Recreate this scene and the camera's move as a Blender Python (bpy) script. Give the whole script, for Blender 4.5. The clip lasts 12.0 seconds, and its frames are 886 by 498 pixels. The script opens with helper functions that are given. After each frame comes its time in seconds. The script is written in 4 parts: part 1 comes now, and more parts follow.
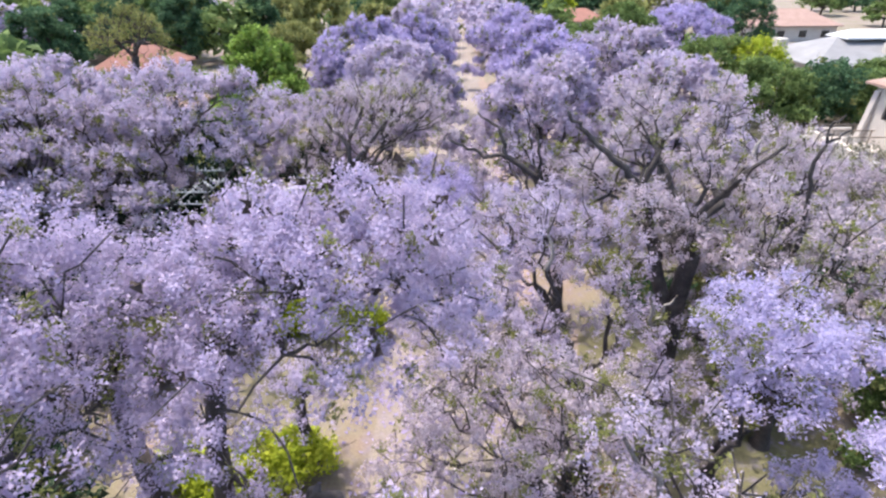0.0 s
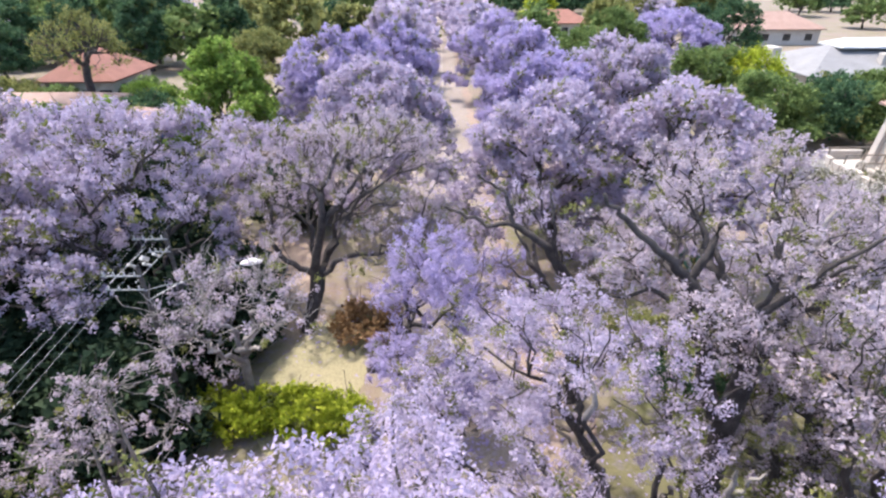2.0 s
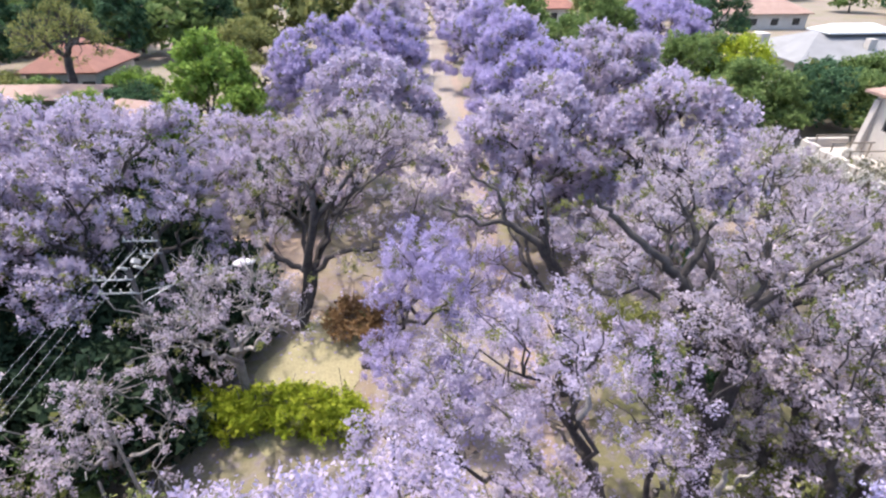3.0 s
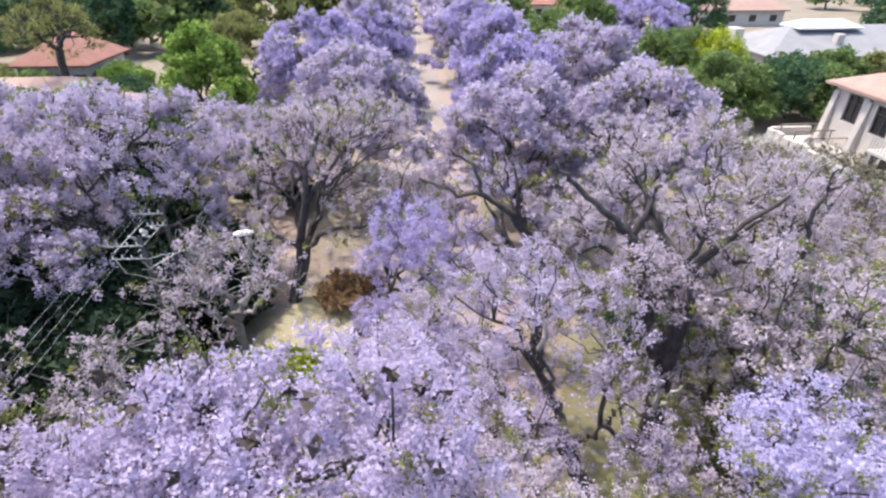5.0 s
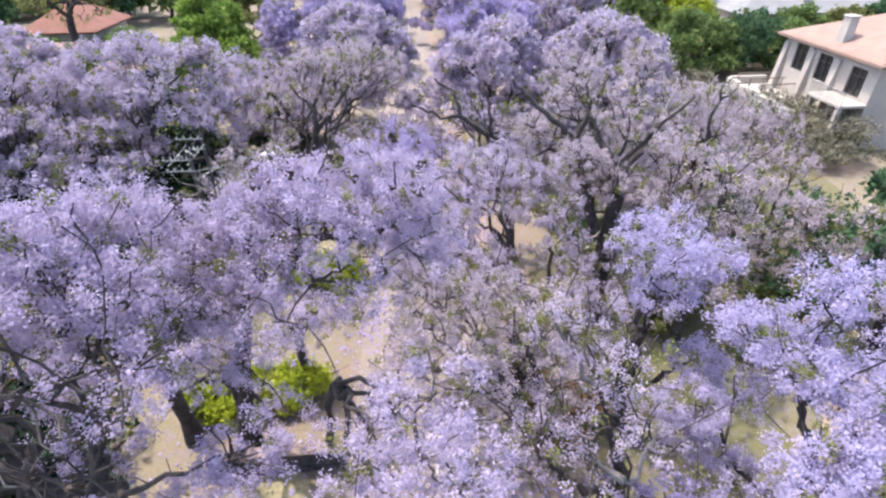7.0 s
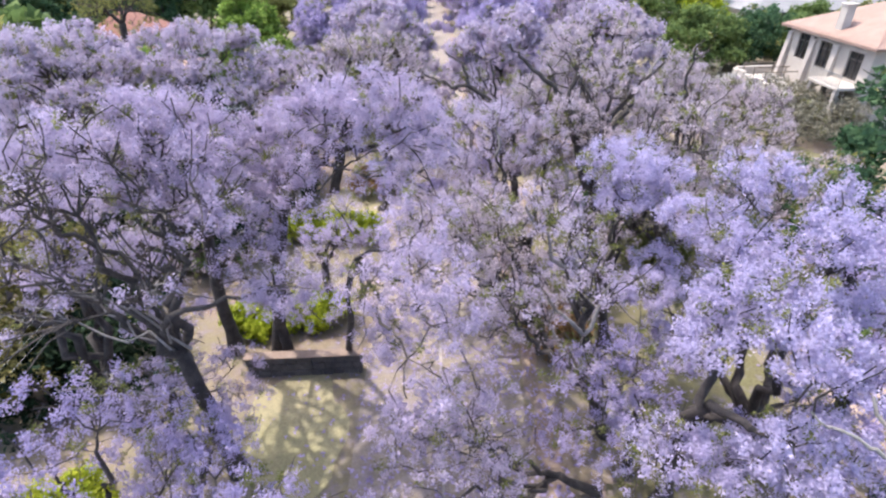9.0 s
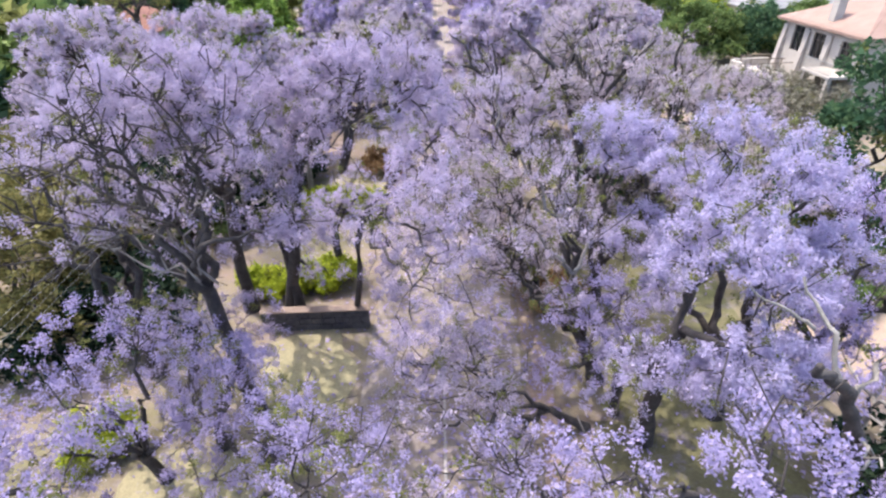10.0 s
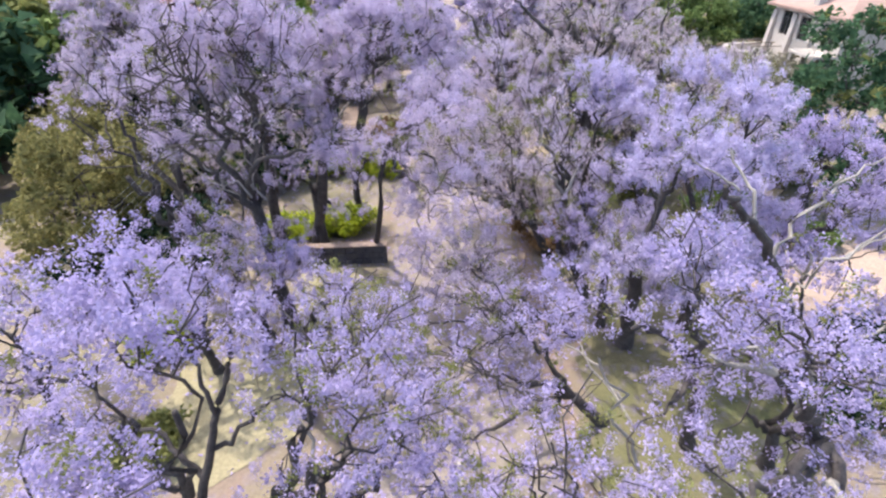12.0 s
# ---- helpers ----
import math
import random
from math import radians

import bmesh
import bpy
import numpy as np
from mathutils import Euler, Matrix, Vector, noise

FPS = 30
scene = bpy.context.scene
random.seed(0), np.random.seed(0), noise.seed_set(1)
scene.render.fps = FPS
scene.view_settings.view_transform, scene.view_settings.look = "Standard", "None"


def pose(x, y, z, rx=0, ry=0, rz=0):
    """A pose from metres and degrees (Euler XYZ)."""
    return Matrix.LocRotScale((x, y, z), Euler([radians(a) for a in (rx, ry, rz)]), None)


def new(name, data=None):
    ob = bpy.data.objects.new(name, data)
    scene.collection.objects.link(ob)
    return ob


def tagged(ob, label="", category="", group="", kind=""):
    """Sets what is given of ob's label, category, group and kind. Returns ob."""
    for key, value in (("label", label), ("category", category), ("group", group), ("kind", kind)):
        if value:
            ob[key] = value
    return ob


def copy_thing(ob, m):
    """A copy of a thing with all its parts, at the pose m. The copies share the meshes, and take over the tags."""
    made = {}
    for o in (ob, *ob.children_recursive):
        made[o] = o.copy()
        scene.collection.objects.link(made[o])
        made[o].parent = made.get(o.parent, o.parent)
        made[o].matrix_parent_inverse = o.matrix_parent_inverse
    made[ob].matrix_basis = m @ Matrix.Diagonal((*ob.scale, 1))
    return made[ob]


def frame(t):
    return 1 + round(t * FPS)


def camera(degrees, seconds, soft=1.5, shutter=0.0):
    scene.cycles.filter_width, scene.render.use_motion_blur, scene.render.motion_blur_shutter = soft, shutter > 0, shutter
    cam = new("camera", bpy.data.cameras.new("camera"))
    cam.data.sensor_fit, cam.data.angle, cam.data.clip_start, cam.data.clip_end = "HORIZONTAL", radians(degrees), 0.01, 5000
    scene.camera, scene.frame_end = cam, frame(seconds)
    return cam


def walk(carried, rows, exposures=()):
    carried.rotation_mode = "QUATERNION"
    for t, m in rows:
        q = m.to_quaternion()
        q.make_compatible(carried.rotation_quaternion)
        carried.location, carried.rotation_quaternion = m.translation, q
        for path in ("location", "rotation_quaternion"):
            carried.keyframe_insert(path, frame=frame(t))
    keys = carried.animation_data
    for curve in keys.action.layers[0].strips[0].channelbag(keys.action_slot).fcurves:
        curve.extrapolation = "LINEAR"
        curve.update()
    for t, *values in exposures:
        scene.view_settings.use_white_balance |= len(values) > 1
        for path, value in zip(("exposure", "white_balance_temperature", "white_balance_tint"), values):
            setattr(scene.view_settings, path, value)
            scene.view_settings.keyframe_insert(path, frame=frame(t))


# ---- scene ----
# camera and its path: (seconds, x, y, z, tilt, roll, heading)
PATH = [
    (0, -0.398, 0.020, 14.870, 61.37, 0.65, 1.43),
    (0.5, -0.626, 1.882, 14.960, 62.23, 0.40, 1.88),
    (1, -0.768, 3.474, 15.181, 62.02, 0.20, 1.74),
    (1.5, -0.894, 4.418, 15.501, 61.59, 0.17, 0.38),
    (2, -0.986, 4.924, 15.791, 60.85, 0.22, -0.92),
    (2.5, -1.047, 5.097, 16.032, 60.04, 0.32, -1.89),
    (3, -1.056, 5.082, 16.168, 59.37, 0.35, -2.16),
    (3.2, -1.036, 5.082, 16.174, 59.29, 0.32, -2.33),
    (4.8, -0.884, 3.331, 16.174, 59.09, 0.03, -3.24),
    (5, -0.865, 2.937, 16.221, 59.05, 0.07, -3.34),
    (5.5, -0.841, 1.751, 16.245, 58.84, 0.10, -3.66),
    (6, -0.856, 0.213, 16.226, 58.34, 0.22, -3.99),
    (6.5, -0.876, -1.307, 16.266, 57.65, 0.24, -4.13),
    (7, -0.883, -2.758, 16.312, 56.20, 0.68, -4.30),
    (7.2, -0.864, -3.251, 16.329, 55.78, 0.92, -4.22),
    (8.8, -0.315, -6.611, 15.537, 57.60, 1.97, -1.87),
    (9, -0.336, -7.023, 15.376, 57.72, 1.88, -1.70),
    (9.5, -0.356, -7.973, 15.020, 57.88, 1.76, -1.28),
    (10, -0.369, -9.145, 14.734, 58.00, 1.77, -1.13),
    (10.5, -0.492, -10.470, 14.596, 57.65, 1.68, -1.34),
    (11, -0.581, -11.676, 14.557, 56.80, 1.84, -2.17),
    (11.5, -0.679, -12.507, 14.479, 57.22, 1.70, -1.52),
    (12, -0.773, -13.009, 14.038, 57.88, 1.66, -0.68),
]
cam = camera(80.92, 12.0, soft=2.4)
walk(cam, [(t, pose(x, y, z, rx, ry, rz)) for t, x, y, z, rx, ry, rz in PATH])

# ---- light ----
SUN_TO = Vector((-0.30, 0.24, 0.93)).normalized()
EXPOSURE = 1.86
scene.view_settings.exposure = EXPOSURE
world = bpy.data.worlds.new("sky")
scene.world = world
world.use_nodes = True
wn = world.node_tree.nodes
sky = wn.new("ShaderNodeTexSky")
sky.sky_type = "NISHITA"
sky.sun_disc = False
sky.sun_elevation = math.asin(SUN_TO.z)
sky.sun_rotation = math.atan2(SUN_TO.x, SUN_TO.y)
sky.dust_density = 2.5
sky.air_density = 0.8
world.node_tree.links.new(sky.outputs[0], wn["Background"].inputs[0])
wn["Background"].inputs[1].default_value = 0.175
sun_data = bpy.data.lights.new("sun", "SUN")
sun_data.energy, sun_data.angle, sun_data.color = 1.8, radians(0.5), (1.0, 0.935, 0.865)
sun = new("sun", sun_data)
sun.rotation_euler = SUN_TO.to_track_quat("Z", "Y").to_euler()


# ---- materials ----
def nodes_of(name):
    m = bpy.data.materials.new(name)
    m.use_nodes = True
    n, l = m.node_tree.nodes, m.node_tree.links
    return m, n, l, n["Principled BSDF"]


def ramp_node(n, l, src, stops):
    r = n.new("ShaderNodeValToRGB")
    el = r.color_ramp.elements
    while len(el) < len(stops):
        el.new(0.5)
    for e, (p, c) in zip(el, stops):
        e.position, e.color = p, (*c, 1)
    l.new(src, r.inputs[0])
    return r.outputs[0]


def noise_node(n, l, scale, detail=4.0, rough=0.6, coord=None):
    t = n.new("ShaderNodeTexNoise")
    t.inputs["Scale"].default_value = scale
    t.inputs["Detail"].default_value = detail
    t.inputs["Roughness"].default_value = rough
    if coord is None:
        g = n.new("ShaderNodeNewGeometry")
        coord = g.outputs["Position"]
    l.new(coord, t.inputs["Vector"])
    return t.outputs["Fac"]


def mix_node(n, l, fac, a, b, mode="MIX"):
    m = n.new("ShaderNodeMix")
    m.data_type, m.blend_type = "RGBA", mode
    for sock, v in ((m.inputs[0], fac), (m.inputs[6], a), (m.inputs[7], b)):
        if isinstance(v, (int, float)):
            sock.default_value = v
        elif isinstance(v, tuple):
            sock.default_value = (*v, 1)
        else:
            l.new(v, sock)
    return m.outputs[2]


def bump_node(n, l, b, fac, strength, dist):
    k = n.new("ShaderNodeBump")
    k.inputs["Strength"].default_value, k.inputs["Distance"].default_value = strength, dist
    l.new(fac, k.inputs["Height"])
    l.new(k.outputs[0], b.inputs["Normal"])


def leafy(name, dark, mid, light, through_part=0.35, rough=0.75, patch=0.5):
    """Petals or leaves: colour differs leaf by leaf and in soft patches; light passes through."""
    m, n, l, b = nodes_of(name)
    g = n.new("ShaderNodeNewGeometry")
    c1 = ramp_node(n, l, g.outputs["Random Per Island"], [(0.0, dark), (0.5, mid), (1.0, light)])
    f = noise_node(n, l, 0.8, 3.0, 0.65, g.outputs["Position"])
    c2 = ramp_node(n, l, f, [(0.35, dark), (0.5, mid), (0.66, light)])
    col = mix_node(n, l, patch, c1, c2)
    l.new(col, b.inputs["Base Color"])
    b.inputs["Roughness"].default_value = rough
    b.inputs["Specular IOR Level"].default_value = 0.12
    t = n.new("ShaderNodeBsdfTranslucent")
    l.new(col, t.inputs[0])
    mx = n.new("ShaderNodeMixShader")
    mx.inputs[0].default_value = through_part
    l.new(b.outputs[0], mx.inputs[1])
    l.new(t.outputs[0], mx.inputs[2])
    l.new(mx.outputs[0], n["Material Output"].inputs[0])
    return m


def surface(name, c1, c2, scale=3.0, fine=40.0, rough=0.85, bump=0.3, dist=0.02, c3=None, metal=0.0):
    """A plain solid: two colours in large stains, a third in fine grain, and a little relief."""
    m, n, l, b = nodes_of(name)
    f1, f2 = noise_node(n, l, scale), noise_node(n, l, fine, 6.0, 0.7)
    col = ramp_node(n, l, f1, [(0.36, c1), (0.64, c2)])
    third = c3 or tuple(0.6 * v for v in c1)
    k = ramp_node(n, l, f2, [(0.45, (0, 0, 0)), (0.75, (1, 1, 1))])
    col = mix_node(n, l, k, col, third)
    l.new(col, b.inputs["Base Color"])
    b.inputs["Roughness"].default_value, b.inputs["Metallic"].default_value = rough, metal
    bump_node(n, l, b, f2, bump, dist)
    return m


BLUE = leafy("blossom_blue", (0.315, 0.264, 0.432), (0.383, 0.328, 0.515), (0.415, 0.362, 0.55), 0.48)
PALE = leafy("blossom_pale", (0.38, 0.334, 0.49), (0.44, 0.393, 0.562), (0.47, 0.425, 0.595), 0.48)
MAUVE = leafy("blossom_mauve", (0.375, 0.314, 0.412), (0.428, 0.369, 0.47), (0.455, 0.398, 0.50), 0.48)
GREY = leafy("blossom_faded", (0.375, 0.312, 0.35), (0.43, 0.367, 0.412), (0.456, 0.393, 0.443), 0.48)
VIOLET = leafy("blossom_violet", (0.372, 0.308, 0.425), (0.43, 0.366, 0.496), (0.458, 0.396, 0.526), 0.45)
BRIGHT = leafy("sunny_leaf", (0.06, 0.105, 0.02), (0.17, 0.26, 0.045), (0.30, 0.41, 0.09), 0.35)
STRAW = leafy("olive_straw_leaf", (0.07, 0.07, 0.022), (0.17, 0.155, 0.055), (0.29, 0.26, 0.105), 0.4)
OLIVE = leafy("olive_leaf", (0.08, 0.09, 0.03), (0.17, 0.18, 0.06), (0.30, 0.30, 0.11), 0.45)
GREEN = leafy("green_leaf", (0.05, 0.08, 0.025), (0.12, 0.175, 0.055), (0.22, 0.285, 0.095), 0.4)
LIME = leafy("lime_leaf", (0.14, 0.19, 0.015), (0.31, 0.37, 0.03), (0.48, 0.50, 0.06), 0.45)
DARK = leafy("dark_leaf", (0.02, 0.045, 0.025), (0.05, 0.105, 0.05), (0.12, 0.19, 0.09), 0.4)
# near-black leaf: the deep shade below the trees is put into its colour
DUSK = leafy("undergrowth_shade_leaf", (0.006, 0.014, 0.008), (0.014, 0.03, 0.015), (0.04, 0.06, 0.03), 0.15)
BROWNISH = leafy("bare_bush", (0.09, 0.085, 0.055), (0.18, 0.17, 0.125), (0.29, 0.27, 0.215), 0.3)
DRYLEAF = leafy("dry_leaf", (0.10, 0.06, 0.03), (0.22, 0.13, 0.06), (0.34, 0.22, 0.12))
PETAL = leafy("fallen_petal", (0.19, 0.15, 0.26), (0.275, 0.225, 0.37), (0.34, 0.29, 0.44), 0.15)
POD = surface("seed_pod", (0.03, 0.02, 0.015), (0.06, 0.04, 0.03), 8, 60)
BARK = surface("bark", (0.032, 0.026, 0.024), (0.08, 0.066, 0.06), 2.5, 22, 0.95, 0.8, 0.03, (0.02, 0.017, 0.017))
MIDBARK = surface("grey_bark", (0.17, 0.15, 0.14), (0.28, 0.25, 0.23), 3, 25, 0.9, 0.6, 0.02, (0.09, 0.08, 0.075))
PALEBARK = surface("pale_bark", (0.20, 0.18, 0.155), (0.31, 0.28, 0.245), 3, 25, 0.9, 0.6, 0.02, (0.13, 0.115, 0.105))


def ground_material(name, soil, grass, dry, petal, amount):
    """Soil and dry grass in patches, with fallen petals strewn on it."""
    m, n, l, b = nodes_of(name)
    f1, f2, f3, f4 = (noise_node(n, l, s, 5.0, 0.62) for s in (0.16, 1.3, 9.0, 2.1))
    col = ramp_node(n, l, f1, [(0.38, soil), (0.50, dry), (0.62, grass)])
    col = mix_node(n, l, ramp_node(n, l, f2, [(0.40, (0, 0, 0)), (0.66, (0.6, 0.6, 0.6))]), col, dry)
    col = mix_node(n, l, ramp_node(n, l, f4, [(0.62 - 0.2 * amount, (0, 0, 0)), (0.80 - 0.2 * amount, (0.7, 0.7, 0.7))]), col, petal)
    col = mix_node(n, l, ramp_node(n, l, f3, [(0.40, (0, 0, 0)), (0.70, (0.55, 0.55, 0.55))]), col, tuple(0.5 * v for v in soil))
    l.new(col, b.inputs["Base Color"])
    b.inputs["Roughness"].default_value = 0.95
    bump_node(n, l, b, f3, 0.5, 0.04)
    return m


GROUND = ground_material("verge_ground", (0.20, 0.145, 0.11), (0.13, 0.125, 0.055), (0.185, 0.155, 0.10), (0.19, 0.155, 0.20), 0.65)
LAWN = ground_material("lawn_grass", (0.115, 0.098, 0.05), (0.088, 0.095, 0.034), (0.13, 0.118, 0.055), (0.19, 0.155, 0.22), 0.5)
ASPHALT = ground_material("worn_asphalt", (0.20, 0.16, 0.135), (0.21, 0.18, 0.14), (0.235, 0.195, 0.155), (0.24, 0.20, 0.26), 0.7)
DRYGRASS = ground_material("dry_grass", (0.25, 0.215, 0.125), (0.23, 0.21, 0.105), (0.275, 0.24, 0.14), (0.26, 0.22, 0.27), 0.0)
FARWOOD = surface("far_woods", (0.03, 0.05, 0.02), (0.07, 0.09, 0.04), 0.03, 0.25, 0.95, 1.0, 3.0, (0.12, 0.11, 0.12))
FOOTPATH = ground_material("sandy_path", (0.235, 0.165, 0.125), (0.20, 0.155, 0.105), (0.255, 0.19, 0.145), (0.21, 0.165, 0.21), 0.6)
WHITEFLOWER = leafy("white_flower", (0.30, 0.29, 0.24), (0.52, 0.49, 0.46), (0.68, 0.65, 0.62))
SAND = surface("sandy_yard", (0.29, 0.215, 0.165), (0.36, 0.27, 0.21), 1.2, 14, 0.95, 0.4, 0.02)
COPING = surface("sandy_coping", (0.20, 0.145, 0.115), (0.27, 0.20, 0.16), 1.2, 14, 0.95, 0.4, 0.02)
PAINT = surface("road_paint", (0.46, 0.44, 0.41), (0.58, 0.56, 0.53), 2, 20, 0.8, 0.1, 0.005, (0.5, 0.47, 0.44))
WORNPAINT = surface("worn_road_paint", (0.24, 0.21, 0.19), (0.42, 0.39, 0.36), 2.4, 9, 0.85, 0.1, 0.005, (0.26, 0.22, 0.2))
KERB = surface("kerb_concrete", (0.42, 0.40, 0.37), (0.52, 0.50, 0.46), 2, 30, 0.9, 0.3, 0.01)
PLASTER = surface("white_plaster", (0.355, 0.317, 0.28), (0.43, 0.385, 0.338), 0.8, 20, 0.9, 0.1, 0.01, (0.44, 0.395, 0.348))
TERRA = surface("terracotta_tile", (0.215, 0.136, 0.106), (0.265, 0.178, 0.142), 0.9, 12, 0.85, 0.4, 0.03, (0.265, 0.164, 0.13))
REDTILE = surface("red_tile", (0.165, 0.068, 0.046), (0.215, 0.092, 0.064), 0.7, 10, 0.85, 0.4, 0.03, (0.18, 0.074, 0.053))
GREYROOF = surface("grey_roof_sheet", (0.17, 0.165, 0.165), (0.21, 0.205, 0.205), 0.5, 12, 0.75, 0.1, 0.01)
WHITEROOF = surface("white_roof_sheet", (0.46, 0.455, 0.45), (0.54, 0.53, 0.52), 0.5, 14, 0.5, 0.1, 0.01)
DARKWALL = surface("dark_stone", (0.04, 0.035, 0.04), (0.09, 0.08, 0.08), 2, 20, 0.9, 0.5, 0.02)
WOOD = surface("weathered_wood", (0.16, 0.13, 0.10), (0.26, 0.22, 0.18), 2, 30, 0.9, 0.4, 0.01)
POLEWOOD = surface("dark_pole_wood", (0.06, 0.05, 0.045), (0.11, 0.095, 0.085), 2, 30, 0.9, 0.4, 0.01)
STEEL = surface("galvanised_steel", (0.30, 0.31, 0.31), (0.40, 0.41, 0.41), 4, 40, 0.45, 0.05, 0.003, None, 0.7)
BLUEWALL = surface("blue_painted_wall", (0.015, 0.05, 0.16), (0.03, 0.08, 0.22), 1.5, 20, 0.8, 0.1, 0.01)
GREENPAINT = surface("green_paint", (0.02, 0.13, 0.09), (0.04, 0.20, 0.14), 2, 20, 0.6, 0.1, 0.005)
glass_m, gn, gl, GB = nodes_of("dark_window_glass")
GB.inputs["Base Color"].default_value = (0.02, 0.022, 0.025, 1)
GB.inputs["Roughness"].default_value = 0.08
GLASS = glass_m


# ---- building helpers ----
def mesh_np(name, verts, faces, material, parent=None, label="", smooth=False):
    """One mesh object from arrays: faces all with the same number of corners."""
    me = bpy.data.meshes.new(name)
    verts, faces = np.asarray(verts, np.float32), np.asarray(faces, np.int32)
    k = faces.shape[1]
    me.vertices.add(len(verts))
    me.vertices.foreach_set("co", verts.ravel())
    me.loops.add(faces.size)
    me.loops.foreach_set("vertex_index", faces.ravel())
    me.polygons.add(len(faces))
    me.polygons.foreach_set("loop_start", np.arange(0, faces.size, k, dtype=np.int32))
    if smooth:
        me.polygons.foreach_set("use_smooth", np.ones(len(faces), bool))
    me.materials.append(material)
    me.update(calc_edges=True)
    ob = new(name, me)
    ob.parent = parent
    if label:
        ob["label"] = label
    return ob


def part(name, bm, material, parent=None, label=""):
    """Links a bmesh as one mesh object under a thing or a part."""
    me = bpy.data.meshes.new(name)
    bmesh.ops.recalc_face_normals(bm, faces=bm.faces)
    bm.to_mesh(me)
    bm.free()
    me.materials.append(material)
    ob = new(name, me)
    ob.parent = parent
    if label:
        ob["label"] = label
    return ob


def box(bm, x0, x1, y0, y1, z0, z1, bevel=0.0):
    r = bmesh.ops.create_cube(bm, size=1)
    for v in r["verts"]:
        v.co = Vector(((x0 + x1) / 2 + v.co.x * (x1 - x0), (y0 + y1) / 2 + v.co.y * (y1 - y0), (z0 + z1) / 2 + v.co.z * (z1 - z0)))
    if bevel:
        es = {e for v in r["verts"] for e in v.link_edges}
        bmesh.ops.bevel(bm, geom=list(es), offset=bevel, segments=1, affect="EDGES")
    return bm


def tubes(paths, sides=6):
    """Vertices and faces of tapering tubes; a path is (points, radii)."""
    vs, fs, base = [], [], 0
    ang = np.linspace(0, 2 * math.pi, sides, endpoint=False)
    for pts, rad in paths:
        pts, rad = np.asarray(pts, float), np.asarray(rad, float)
        d = np.gradient(pts, axis=0)
        d /= np.linalg.norm(d, axis=1, keepdims=True) + 1e-9
        ref = np.where(np.abs(d[:, 2:3]) > 0.9, np.array([[1.0, 0, 0]]), np.array([[0, 0, 1.0]]))
        a = np.cross(d, ref)
        a /= np.linalg.norm(a, axis=1, keepdims=True) + 1e-9
        b = np.cross(d, a)
        ring = pts[:, None] + rad[:, None, None] * (a[:, None] * np.cos(ang)[None, :, None] + b[:, None] * np.sin(ang)[None, :, None])
        vs.append(ring.reshape(-1, 3))
        n = len(pts)
        i, j = np.meshgrid(np.arange(n - 1), np.arange(sides), indexing="ij")
        q = np.stack([i * sides + j, i * sides + (j + 1) % sides, (i + 1) * sides + (j + 1) % sides, (i + 1) * sides + j], -1).reshape(-1, 4)
        fs.append(q + base)
        base += n * sides
    return np.concatenate(vs), np.concatenate(fs)


def capped(path):
    """The same path with a rounded closed end."""
    p, r = np.asarray(path[0], float), np.asarray(path[1], float)
    d = (p[-1] - p[-2]) / (np.linalg.norm(p[-1] - p[-2]) + 1e-9)
    return np.concatenate([p, [p[-1] + d * 0.45 * r[-1], p[-1] + d * 0.6 * r[-1]]]), np.concatenate([r, [0.7 * r[-1], 0.004]])


def bough(rng, a, b, r0, r1, n=7, sag=0.12, wild=0.06):
    """A crooked branch from a to b that leaves steeply and bends outward."""
    a, b = np.asarray(a, float), np.asarray(b, float)
    span = np.linalg.norm(b - a)
    t = np.linspace(0, 1, n)[:, None]
    mid = (a + b) / 2 + np.array([0, 0, sag * span]) + rng.normal(0, wild * span, 3)
    p = (1 - t) ** 2 * a + 2 * t * (1 - t) * mid + t**2 * b
    p[1:-1] += rng.normal(0, wild * 0.45 * span, (n - 2, 3))
    return p, r0 + (r1 - r0) * t[:, 0] ** 0.8


def flecks(rng, centres, size, flat=0.0):
    """Small three-cornered leaves or petals about the centres, turned at random; flat leans them level."""
    n = len(centres)
    u = rng.normal(0, 1, (n, 3))
    u[:, 2] *= 1 - flat
    u /= np.linalg.norm(u, axis=1, keepdims=True)
    w = rng.normal(0, 1, (n, 3))
    w[:, 2] *= 1 - flat
    w -= (w * u).sum(1, keepdims=True) * u
    w /= np.linalg.norm(w, axis=1, keepdims=True)
    s = size * rng.uniform(0.6, 1.4, (n, 1))
    k = rng.uniform(0.5, 0.85, (n, 1))
    v = np.stack([centres - u * s - w * s * k, centres + u * s * 1.2, centres - u * s * 0.6 + w * s * k * 1.3], 1).reshape(-1, 3)
    return v, np.arange(3 * n).reshape(-1, 3)


def group_by(rng, pts, k):
    """Sorts points into k near groups."""
    c = pts[rng.choice(len(pts), k, replace=False)]
    for _ in range(6):
        g = ((pts[:, None] - c[None]) ** 2).sum(-1).argmin(1)
        c = np.array([pts[g == i].mean(0) if (g == i).any() else c[i] for i in range(k)])
    return g, c


